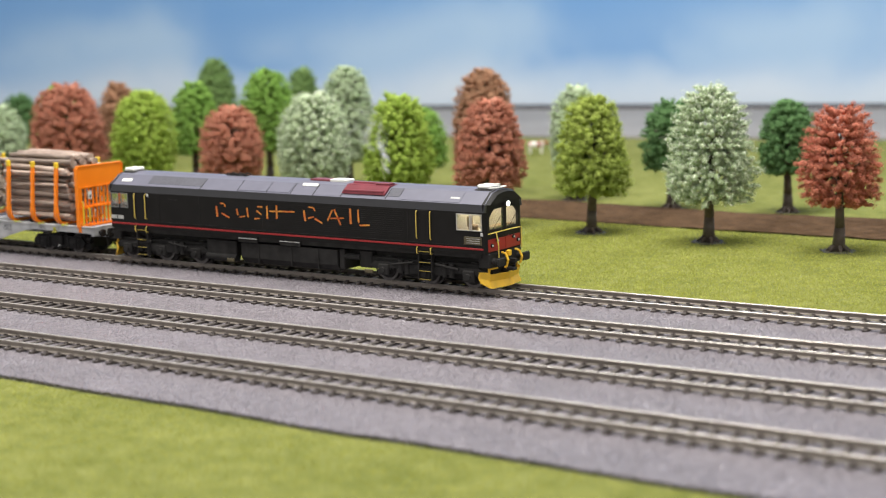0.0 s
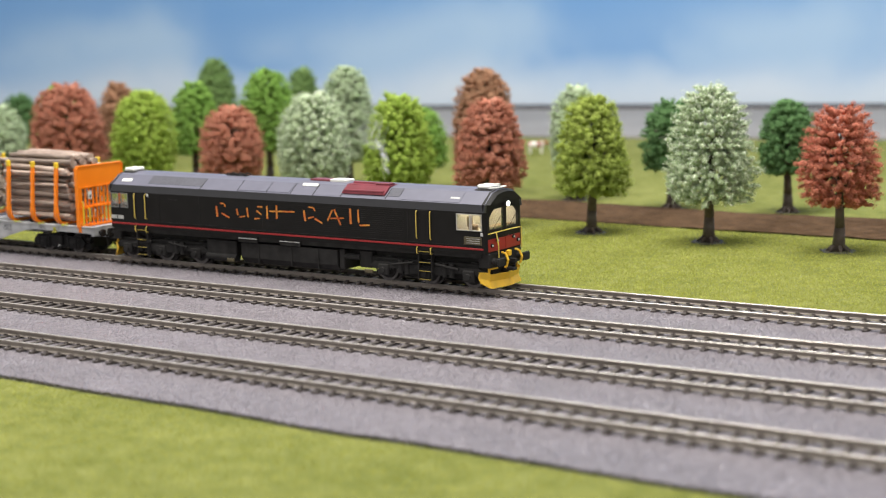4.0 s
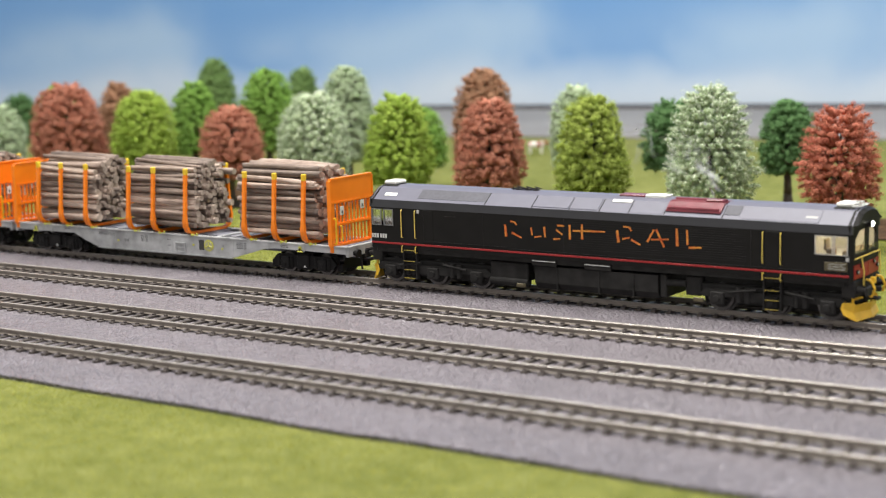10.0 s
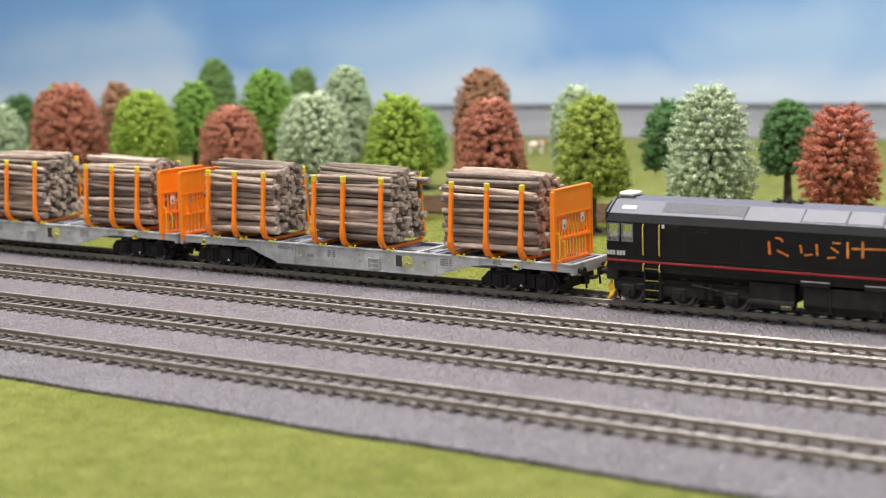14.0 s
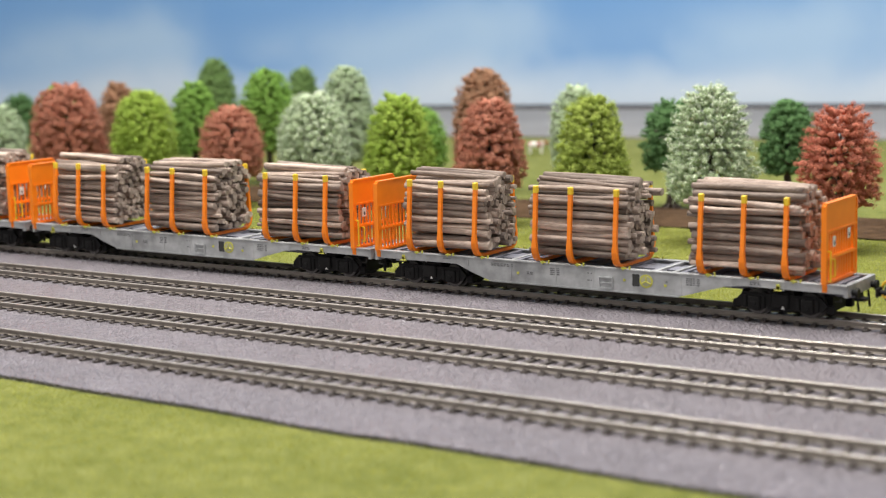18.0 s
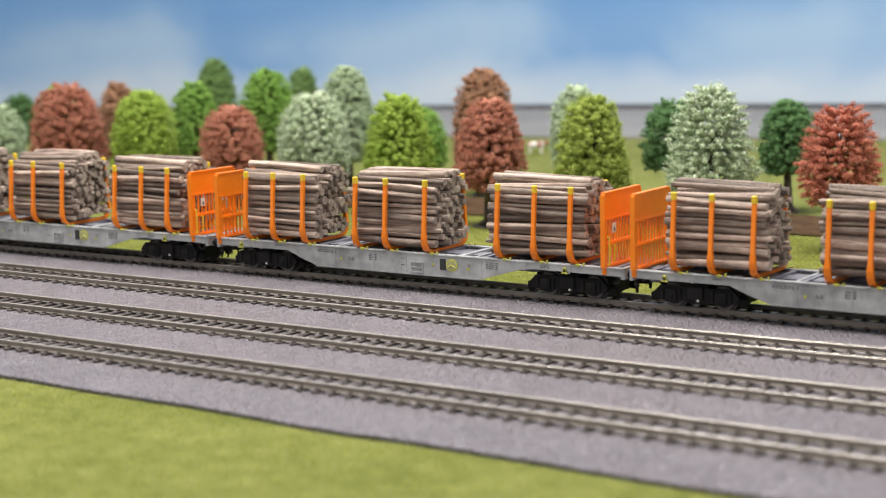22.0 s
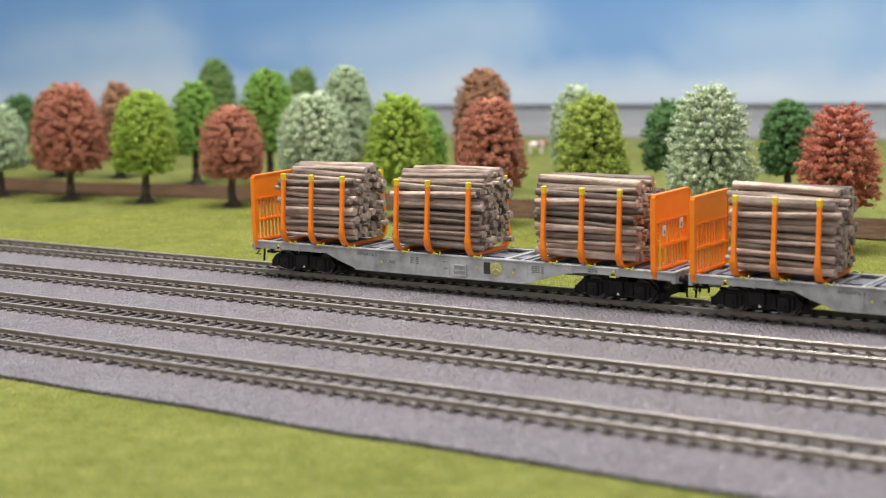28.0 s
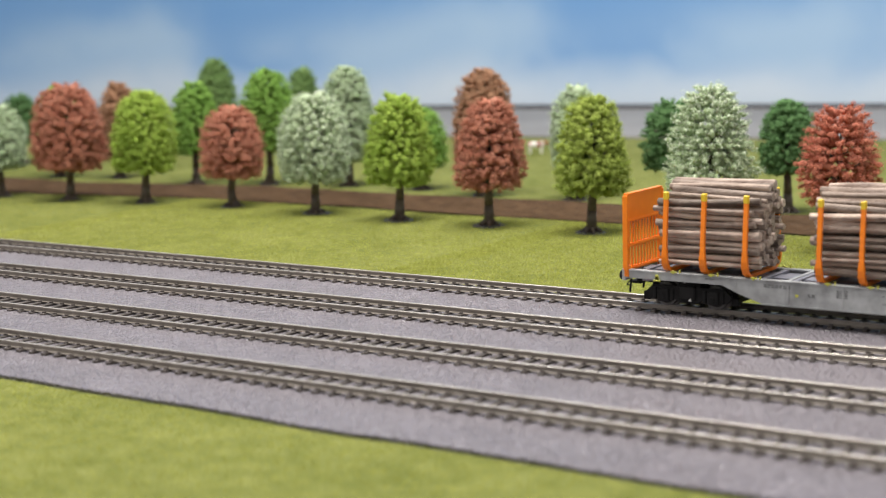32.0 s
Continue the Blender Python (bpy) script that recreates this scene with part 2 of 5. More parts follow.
SLEEPER_ME = sleeper_mesh()
for k, (ty, tz, cant, curve) in enumerate(TRACKS):
    track = thing("railway_track", "model railway track with weathered rails on dark sleepers", "track", "parallel tracks")
    track.matrix_basis = at_mm(0, ty, tz, cant)
    rail = rail_mesh(curve)
    for y in (-HALF_GAUGE, HALF_GAUGE):
        share("rail", rail, track, at_mm(0, y, 0))
    i0, i1 = int(-1400 / PITCH), int(420 / PITCH)
    verts, faces = [], []
    base = [tuple(v.co) for v in SLEEPER_ME.vertices]
    polys = [tuple(p.vertices) for p in SLEEPER_ME.polygons]
    for i in range(i0, i1):
        x = i * PITCH + k * 2.1
        if -900 < x < -120:
            share("sleeper", SLEEPER_ME, track, at_mm(x, bend(x, curve), -0.15 if k == 3 else 0, 0, 0, random.uniform(-0.6, 0.6)))
        else:
            o = len(verts)
            verts += [(v[0] + x * MM, v[1] + bend(x, curve) * MM, v[2]) for v in base]
            faces += [tuple(o + q for q in p) for p in polys]
    me = bpy.data.meshes.new("far_sleepers")
    me.from_pydata(verts, [], faces)
    me.materials.append(SLEEPER)
    ob = new("far_sleepers", me)
    ob.parent = track
    ob["kind"] = "stuff"
# ---- trees: plastic stem with limbs, crown of foam flakes ----
def foliage(name, dark, light, tip=None):
    m = material(name, dark, 0.85, scale=900, colour2=light, spec=0.15)
    n, l = m.node_tree.nodes, m.node_tree.links
    b = n["Principled BSDF"]
    src = b.inputs["Base Color"].links[0].from_socket
    geo = n.new("ShaderNodeNewGeometry")
    mp = n.new("ShaderNodeMapRange")
    mp.inputs["To Min"].default_value, mp.inputs["To Max"].default_value = 0.80, 1.22
    l.new(geo.outputs["Random Per Island"], mp.inputs["Value"])
    hs = n.new("ShaderNodeHueSaturation")
    l.new(mp.outputs[0], hs.inputs["Value"])
    l.new(src, hs.inputs["Color"])
    out = hs.outputs[0]
    if tip:
        co = n.new("ShaderNodeTexCoord")
        fine = n.new("ShaderNodeTexNoise")
        fine.inputs["Scale"].default_value, fine.inputs["Detail"].default_value = 700, 2
        l.new(co.outputs["Object"], fine.inputs["Vector"])
        gt = n.new("ShaderNodeMapRange")
        gt.inputs["From Min"].default_value, gt.inputs["From Max"].default_value = tip[1], tip[1] + 0.1
        l.new(fine.outputs["Fac"], gt.inputs["Value"])
        mix = n.new("ShaderNodeMix")
        mix.data_type = "RGBA"
        l.new(gt.outputs[0], mix.inputs["Factor"])
        l.new(out, mix.inputs["A"])
        mix.inputs["B"].default_value = (*tip[0], 1)
        out = mix.outputs["Result"]
    l.new(out, b.inputs["Base Color"])
    thin, mix = n.new("ShaderNodeBsdfTranslucent"), n.new("ShaderNodeMixShader")
    l.new(out, thin.inputs["Color"])
    mix.inputs[0].default_value = 0.42
    l.new(b.outputs[0], mix.inputs[1])
    l.new(thin.outputs[0], mix.inputs[2])
    l.new(mix.outputs[0], n["Material Output"].inputs["Surface"])
    return m


FOLIAGE = {
    "red": foliage("rust_red_foliage", (0.41, 0.158, 0.098), (0.66, 0.335, 0.240)),
    "orange": foliage("orange_red_foliage", (0.44, 0.15, 0.095), (0.70, 0.30, 0.21)),
    "lime": foliage("lime_green_foliage", (0.30, 0.375, 0.070), (0.49, 0.575, 0.16)),
    "leaf": foliage("leaf_green_foliage", (0.29, 0.41, 0.065), (0.50, 0.63, 0.145)),
    "green": foliage("fresh_green_foliage", (0.20, 0.37, 0.075), (0.36, 0.55, 0.14)),
    "dark": foliage("dark_green_foliage", (0.095, 0.20, 0.075), (0.18, 0.32, 0.13)),
    "pale": foliage("pale_green_foliage", (0.36, 0.47, 0.28), (0.56, 0.65, 0.45), ((0.78, 0.84, 0.68), 0.56)),
    "white": foliage("white_tipped_foliage", (0.32, 0.42, 0.23), (0.52, 0.62, 0.40), ((0.92, 0.94, 0.84), 0.51)),
    "moss": foliage("moss_green_foliage", (0.19, 0.31, 0.11), (0.31, 0.45, 0.18)),
    "brown": foliage("brown_foliage", (0.36, 0.205, 0.12), (0.56, 0.34, 0.22)),
}
WORDS = {"red": "rust-red", "orange": "orange-red", "lime": "lime-green", "leaf": "leaf-green", "green": "fresh green", "dark": "dark green",
         "moss": "moss green", "pale": "pale green", "white": "white-tipped pale green", "brown": "brown"}


def lump_shape(level):
    bm = bmesh.new()
    bmesh.ops.create_icosphere(bm, subdivisions=level, radius=1.0)
    v = np.array([x.co for x in bm.verts])
    f = [tuple(q.index for q in x.verts) for x in bm.faces]
    bm.free()
    return v, np.array(f)


LUMP = lump_shape(1)


def crown_radius(h, shape):
    """Outline of a crown: h from 0 at its foot to 1 at its top."""
    if shape == "cone":
        return np.interp(h, [0, 0.05, 0.25, 0.52, 0.77, 0.9, 0.97, 1.0], [0.78, 0.95, 1.0, 0.88, 0.71, 0.56, 0.32, 0.1])
    if shape == "tiers":
        return np.interp(h, [0, 0.08, 0.33, 0.6, 0.85, 0.96, 1.0], [0.62, 0.88, 1.0, 0.86, 0.66, 0.42, 0.1])
    return np.interp(h, [0, 0.05, 0.25, 0.5, 0.75, 0.9, 0.97, 1.0], [0.76, 0.93, 1.0, 0.98, 0.81, 0.57, 0.34, 0.1])


def crown_mesh(name, width, z0, z1, shape, mat, rng, spiky, fine):
    """Whorls of branches round the stem; each branch carries tufts, and each tuft is strewn with small pointed flakes."""
    lump_v, lump_f = LUMP
    vs, fs, count, flakes = [], [], 0, []
    tall, r0 = z1 - z0, width / 2
    gap = 3.5 if spiky else 3.3
    tiers = max(10, int(tall / gap))
    lean = rng.uniform(0, 6.3)
    for i in range(tiers):
        h = (i + 0.45) / tiers
        rr = crown_radius(h, shape) * r0
        num = max(6, int(2 * math.pi * rr / (4.6 if spiky else 4.0)))
        turn = rng.uniform(0, 6.3)
        for j in range(num):
            a = turn + 2 * math.pi * (j + rng.uniform(-0.5, 0.5)) / num
            swell = 1 + 0.045 * math.sin(3 * a + lean + 4 * h) + 0.035 * math.sin(5 * a - 7 * h)
            reach = (rng.uniform(0.78, 1.0) if spiky else rng.uniform(0.86, 0.99)) * swell
            rise = (-0.10 if spiky else 0.0) + (0.8 if spiky else 0.5) * h * h + rng.normal(0, 0.05)
            way = np.array([math.cos(a), math.sin(a), rise])
            way /= np.linalg.norm(way)
            cross = np.array([-math.sin(a), math.cos(a), 0.0])
            zj = z0 + tall * h + rng.uniform(-1.5, 1.5) * (0.5 if spiky else 1.0)
            for f, size in ((0.6, 2.5), (0.8, 1.9), (0.98, 1.75)):
                k = rr * reach * f
                c = np.array([k * math.cos(a), k * math.sin(a), zj + rise * (k - 0.7 * rr)])
                c += cross * rng.normal(0, 0.4) + np.array([0, 0, rng.normal(0, 0.35)])
                size *= math.exp(rng.normal(-0.08, 0.26)) * (0.8 if spiky else 1.0)
                stretch = 0.8 if spiky and f > 0.9 else 0.25
                v = lump_v * size * (0.9 if f < 0.7 else 0.5) * rng.uniform(0.8, 1.15, (len(lump_v), 1))
                v = v + np.outer(v @ way, way) * stretch
                vs.append(v + c)
                fs.append(lump_f + count)
                count += len(v)
                if f < 0.7:
                    continue
                # a loose ball of small flakes round the core of the tuft, most of them facing up and out
                q = (105 if f > 0.9 else 55) if fine else (34 if f > 0.9 else 18)
                out = rng.normal(0, 1, (q, 3)) + way * 0.35
                out /= np.linalg.norm(out, axis=1, keepdims=True)
                spot = out * size * rng.uniform(0.35, 1.4, (q, 1))
                spot = c + spot + np.outer(spot @ way, way) * stretch
                face = out * 0.8 + np.array([0, 0, 0.7]) + way * 0.3 + rng.normal(0, 0.35, (q, 3))
                side = np.cross(face, rng.normal(0, 1, (q, 3)))
                side /= np.linalg.norm(side, axis=1, keepdims=True)
                over = np.cross(face, side)
                over /= np.linalg.norm(over, axis=1, keepdims=True)
                w = rng.uniform(0.2, 0.5, (q, 1)) * (1.0 if fine else 1.5)
                flakes.append(spot[:, None, :] + np.stack([side * w, -0.5 * side * w + 0.87 * over * w, -0.5 * side * w - 0.87 * over * w], 1))
    tri = np.concatenate(flakes)
    num = len(tri)
    verts = np.concatenate(vs + [tri.reshape(-1, 3)]) * MM
    lumps_f = np.concatenate(fs)
    faces = np.concatenate([lumps_f, np.arange(num * 3).reshape(-1, 3) + count])
    me = bpy.data.meshes.new(name)
    me.from_pydata(verts.tolist(), [], faces.tolist())
    me.materials.append(mat)
    me.polygons.foreach_set("use_smooth", [True] * len(lumps_f) + [False] * num)
    return me


def tree(x, y, width, foot, top, colour, shape="dome", spiky=False, seed=1):
    rng = np.random.default_rng(seed)
    t = thing("tree", f"model tree with {WORDS[colour]} flake crown on brown trunk", "tree", "meadow trees")
    t.matrix_basis = at_mm(x, y, ground_height(x, y) + 0.2, 0, 1.3 + rng.normal(0, 0.5), rng.uniform(0, 0))
    g = ground_height(x, y)
    foot, top = foot - g + 0.6, top - g - 0.9
    bm = bmesh.new()
    bends = [(0, 0, 0)]
    for i in range(1, 6):
        bends.append((rng.normal(0, 0.35), rng.normal(0, 0.35), (foot + (top - foot) * 0.75) * i / 5))
    radii = [3.4, 2.6, 2.1, 1.5, 1.0, 0.5]
    for (p, q, r, s) in zip(bends, bends[1:], radii, radii[1:]):
        rod(bm, p, q, r, s, 10)
    for i in range(9):
        a, z = i * 2.4, foot + (top - foot) * (0.0 + 0.07 * i) - 2
        reach = width * 0.36
        rod(bm, (0, 0, z), (reach * math.cos(a), reach * math.sin(a), z + reach * 0.45), 0.9, 0.35, 6)
    for i in range(7):
        a = i * 0.9 + rng.uniform(-0.2, 0.2)
        rod(bm, (1.4 * math.cos(a), 1.4 * math.sin(a), 3.6), (6.4 * math.cos(a), 6.4 * math.sin(a), 0.2), 1.3, 0.5, 6)
    part("trunk", bm, BARK, t, smooth=True)
    bm = bmesh.new()
    ring = []
    for i in range(18):
        a = 2 * math.pi * i / 18
        r = (9.0 if y < 250 and x > -700 else 7.2) + rng.uniform(-1.2, 1.2)
        ring.append((r * math.cos(a), r * math.sin(a)))
    prism(bm, ring, 2, -0.8, 0.3)
    part("base", bm, BASE, t, "dark grey plastic foot plate")
    ob = new("crown", crown_mesh("crown", width, foot, top, shape, FOLIAGE[colour], rng, spiky, y < 250))
    ob.parent = t
    return t


tree(-918, 178, 40, 14.8, 60, "pale", "dome", False, 11)
tree(-854, 183, 50.4, 16.8, 75.1, "red", "dome", False, 12)
tree(-789, 189, 44.1, 17, 70.4, "leaf", "dome", False, 13)
tree(-720, 198, 41.8, 15, 60.8, "red", "dome", False, 14)
tree(-647, 192, 45.3, 16, 70.8, "white", "dome", False, 15)
tree(-581, 189, 43.2, 16.8, 71, "leaf", "cone", False, 16)
tree(-516, 187, 42.2, 18, 69, "red", "cone", False, 17)
tree(-450, 189, 42.2, 16.8, 71, "lime", "cone", False, 18)
tree(-375, 180, 49.5, 17, 78, "white", "cone", True, 19)
tree(-305, 182, 43.5, 18, 68.5, "orange", "tiers", True, 20)
tree(-979, 291, 38, 6, 65, "green", "dome", False, 31)
tree(-922, 299, 35, 9, 68.4, "brown", "dome", False, 32)
tree(-837, 291, 35.6, 18, 70.2, "green", "dome", False, 33)
tree(-784, 311, 41.8, 20, 78.7, "green", "dome", False, 34)
tree(-723, 326, 40, 12, 80.1, "pale", "dome", False, 35)
tree(-660, 327, 34, 10, 52, "green", "dome", False, 36)
tree(-600, 311, 42.7, 14, 79.5, "brown", "dome", False, 37)
tree(-532, 314, 34.5, 15, 69.1, "pale", "dome", False, 38)
tree(-455, 297, 37.5, 19, 61.5, "dark", "dome", False, 39)
tree(-384, 307, 36, 19, 61.5, "dark", "dome", False, 40)
tree(-1097, 358, 36, 12, 54, "dark", "dome", False, 41)
tree(-963, 455, 36, 18, 79.5, "moss", "dome", False, 42)
tree(-902, 496, 30, 18, 71, "moss", "dome", False, 43)
# ---- the locomotive ----
MOVERS, WHEELS, SMOKE = [], [], []
LOCO_DX = 36.0
ZF = 0.922
BLACK = material("black_body_paint", (0.0145, 0.0137, 0.0132), 0.48, var=0.15, scale=120, spec=0.12)
FRAME = material("black_underframe", (0.026, 0.025, 0.024), 0.6, var=0.35, scale=200, spec=0.12)
ROOFGREY = material("grey_roof_paint", (0.106, 0.106, 0.142), 0.45, var=0.08, scale=150)
ROOFDARK = material("dark_roof_mesh", (0.064, 0.064, 0.080), 0.6, var=0.15, scale=600)
RED = material("red_stripe_paint", (0.33, 0.016, 0.018), 0.4, var=0.1, scale=120)
DEEPRED = material("maroon_paint", (0.15, 0.024, 0.034), 0.28, var=0.2, scale=200)
# black shoulder paint; the light it catches is put into the colour as grey
COVE = material("lightened_black_eaves", (0.027, 0.027, 0.031), 0.4, var=0.12, scale=120)
DULLYELLOW = material("dull_yellow_edge", (0.42, 0.32, 0.05), 0.5, var=0.2, scale=200)
LEMON = material("lemon_yellow_paint", (0.80, 0.61, 0.12), 0.4, var=0.12, scale=200)
YELLOW = material("yellow_paint", (0.78, 0.47, 0.03), 0.4, var=0.12, scale=200)
WHITE = material("white_plastic", (0.72, 0.72, 0.68), 0.45, var=0.05, scale=150)
ORANGE_INK = material("orange_brush_paint", (0.50, 0.055, 0.012), 0.5, scale=520, colour2=(0.80, 0.36, 0.05), detail=2.0)
INKGREY = material("light_print", (0.55, 0.55, 0.53), 0.5)
GOLD = material("dull_gold_plate", (0.12, 0.10, 0.055), 0.4, 0.3, var=0.3, scale=400)
CREAM = material("cream_cab_lining", (0.56, 0.51, 0.43), 0.7, var=0.1, scale=100)
CABBROWN = material("brown_cab_fittings", (0.30, 0.20, 0.11), 0.6, var=0.2, scale=200)
PALELINING = material("pale_grey_lining", (0.45, 0.45, 0.43), 0.7, var=0.1, scale=100)
SILVER = material("pale_window_rim", (0.55, 0.54, 0.50), 0.4, 0.2)
DULLRIM = material("grey_window_rim", (0.22, 0.22, 0.22), 0.4, 0.2)
STEEL = material("wheel_steel", (0.10, 0.095, 0.09), 0.4, 0.7, var=0.3, scale=200)
CABGLOW = material("cab_lamp_glow", (1.0, 0.84, 0.62), 0.5, emit=4.5)
HEADGLOW = material("headlamp_glow", (1.0, 0.95, 0.82), 0.5, emit=14.0)
DIMLENS = material("lamp_lens", (0.5, 0.5, 0.48), 0.15)


def glass(name, tint=(0.9, 0.95, 0.95), gloss=0.07):
    m = bpy.data.materials.new(name)
    m.use_nodes = True
    n, l = m.node_tree.nodes, m.node_tree.links
    n.remove(n["Principled BSDF"])
    tr, gl, mx = (n.new("ShaderNode" + k) for k in ("BsdfTransparent", "BsdfGlossy", "MixShader"))
    tr.inputs[0].default_value, gl.inputs["Roughness"].default_value = (*tint, 1), 0.04
    mx.inputs[0].default_value = gloss
    l.new(tr.outputs[0], mx.inputs[1])
    l.new(gl.outputs[0], mx.inputs[2])
    l.new(mx.outputs[0], n["Material Output"].inputs["Surface"])
    return m


GLASS = glass("window_glass")
MIRRORY = glass("reflecting_window_glass", gloss=0.48)


def plate(bm, p, q, z0, z1, thick=0.8, mat=0, lean=0.0):
    """An upright plate between two points of the plan, its thickness on the inner (left) side."""
    d = Vector((q[0] - p[0], q[1] - p[1], 0)).normalized()
    n = Vector((-d.y, d.x, 0)) * thick
    fs = []
    lo = [Vector((*p, z0)), Vector((*q, z0)), Vector((*q, z0)) + n, Vector((*p, z0)) + n]
    hi = [v + Vector((0, 0, z1 - z0)) + n.normalized() * lean for v in lo]
    a, b = [bm.verts.new(v) for v in lo], [bm.verts.new(v) for v in hi]
    fs += [bm.faces.new(a), bm.faces.new(b)]
    for i in range(4):
        fs.append(bm.faces.new((a[i], a[(i + 1) % 4], b[(i + 1) % 4], b[i])))
    for f in fs:
        f.material_index = mat
    bmesh.ops.recalc_face_normals(bm, faces=fs)
    return bm


def stroke(bm, pts, y, w, lift=0.12):
    """A painted brush stroke on the near body side: pairs of x and z."""
    for (x0, z0), (x1, z1) in zip(pts, pts[1:]):
        d = Vector((x1 - x0, 0, z1 - z0))
        n = Vector((-d.z, 0, d.x)).normalized() * w / 2
        a, b = Vector((x0, y, z0)), Vector((x1, y, z1))
        q = [a - n, b - n * 0.8, b + n * 0.8, a + n]
        fs = [bm.faces.new([bm.verts.new(v) for v in q])]
        r = [bm.verts.new(v - Vector((0, lift, 0))) for v in q]
        fs.append(bm.faces.new(r))
        bmesh.ops.recalc_face_normals(bm, faces=fs)


loco = thing("diesel_locomotive", "black model diesel locomotive with grey roof and red stripe", "locomotive")
MOVERS.append((loco, LOCO_DX, 0, 0))
SIDE = 15.3
# engine room between the cabs
bm = bmesh.new()
prism(bm, [(-SIDE, 17.5), (SIDE, 17.5), (SIDE, 37.2), (14.5, 40.6), (-14.5, 40.6), (-SIDE, 37.2)], 0, -94, 94)
body = part("body", bm, BLACK, loco)
# fine ribs of the side louvres
for s in (-1, 1):
    bm = bmesh.new()
    for i in range(14):
        z = 22.9 + 1.02 * i
        prism(bm, [(s * (SIDE - 0.05), z), (s * (SIDE + 0.045), z + 0.1), (s * (SIDE + 0.045), z + 0.34), (s * (SIDE - 0.05), z + 0.5)], 0, -9.5, 70.0)
    part("louvres", bm, BLACK, body)
for x in (-52, -12, 72):
    bm = bmesh.new()
    box(bm, x - 0.12, x + 0.12, -SIDE - 0.12, -SIDE + 0.2, 20.6, 37)
    part("seam", bm, FRAME, body)
bm = bmesh.new()
prism(bm, [(-14.6, 40.65), (14.6, 40.65), (8.0, 45.9), (3.0, 46.9), (-3.0, 46.9), (-8.0, 45.9)], 0, -112.5, 112.5)
roof = part("roof", bm, ROOFGREY, loco, "grey painted roof")
# shoulder bands, coloured lighter than the black sides for the light on them
for s in (-1, 1):
    bm = bmesh.new()
    prism(bm, [(s * (SIDE + 0.06), 37.2), (s * 14.75, 40.9), (s * 13.4, 40.6), (s * 13.8, 37.2)], 0, -112.8, 112.8)
    part("eaves_band", bm, COVE, roof, "black eaves band, coloured greyer where it catches light")


def on_roof(t):
    """A point of the near roof slope: 0 at the eaves, 1 at the shoulder."""
    return -14.6 + 6.6 * t, 40.65 + 5.25 * t


def roof_panel(name, x0, x1, t0, t1, mat, lift=0.25, label=""):
    bm = bmesh.new()
    (ya, za), (yb, zb) = on_roof(t0), on_roof(t1)
    n = Vector((0, -5.25, 6.6)).normalized() * lift
    q = [Vector((x0, ya, za)), Vector((x1, ya, za)), Vector((x1, yb, zb)), Vector((x0, yb, zb))]
    low, top = [bm.verts.new(v - n) for v in q], [bm.verts.new(v + n) for v in q]
    fs = [bm.faces.new(low), bm.faces.new(top)] + [bm.faces.new((low[i], low[(i + 1) % 4], top[(i + 1) % 4], top[i])) for i in range(4)]
    bmesh.ops.recalc_face_normals(bm, faces=fs)
    bmesh.ops.bevel(bm, geom=list(bm.edges), offset=0.1, segments=1, affect="EDGES")
    return part(name, bm, mat, roof, label)


roof_panel("grille", -88, -52, 0.25, 0.98, ROOFDARK, 0.12, "dark radiator grille")
roof_panel("hatch", -28, -10.6, 0.12, 0.95, ROOFGREY)
roof_panel("hatch", -10, 3.4, 0.12, 0.95, ROOFGREY)
roof_panel("hatch", 8, 17, 0.78, 1.0, WHITE, 0.3, "white plate")
roof_panel("hatch", 18, 33, 0.1, 0.9, ROOFGREY, 0.12)
for x in (-52.2, -28.6, -10.4, 3.9, 17.4, 33.4, 58.8):
    roof_panel("seam", x, x + 0.5, 0.06, 0.98, FRAME, 0.1)
roof_panel("grille", 59.5, 66, 0.3, 0.98, ROOFDARK, 0.15, "dark grille")
roof_panel("hatch", 67.5, 99, 0.1, 0.97, ROOFGREY, 0.16)
roof_panel("foot_plate", -106.5, -100, 0.35, 0.6, WHITE, 0.2, "pale plate")
roof_panel("foot_plate", 93, 98, 0.38, 0.52, PALELINING, 0.2, "pale plate")
# roof gear
for i in range(3):
    bm = bmesh.new()
    x = -43 + 4.4 * i
    rod(bm, (x, 0, 46.6), (x, 0, 47.5), 1.5, 1.3, 14)
    rod(bm, (x - 2.2, -2.4, 47.5), (x + 2.2, -2.0, 48.3), 0.28, seg=6)
    rod(bm, (x - 1.8, 1.8, 48.3), (x + 2.0, 1.2, 47.6), 0.28, seg=6)
    for k in range(3):
        rod(bm, (x - 1.3 + 1.3 * k, -2.2, 46.6), (x - 1.3 + 1.3 * k, -2.2, 48.5 - 0.3 * (k % 2)), 0.35, 0.2, 6)
    part("cooling_fan", bm, FRAME, loco, "black roof fan")
bm = bmesh.new()
prism(bm, [(-12.9, 42.6), (-12.6, 43.5), (-8.4, 46.7), (-2.0, 47.0), (-2.0, 45.0), (-8.0, 45.0)], 0, 34, 58)
for i in range(3):
    rod(bm, (34.5, -11.8 + 3.9 * i, (43.9, 46.2, 46.9)[i]), (57, -11.8 + 3.9 * i, (43.9, 46.2, 46.9)[i]), 0.8, seg=8)
box(bm, 49.5, 57.0, -8.2, -3.6, 46.5, 47.9, 0.4)
part("exhaust_silencer", bm, DEEPRED, loco, "maroon exhaust box")
bm = bmesh.new()
box(bm, 8, 20, -3.6, 2.5, 46.3, 47.7, 0.3)
part("roof_box", bm, DEEPRED, loco, "maroon roof duct")
bm = bmesh.new()
box(bm, 20.2, 30, -4.0, 2.5, 46.3, 48.0, 0.3)
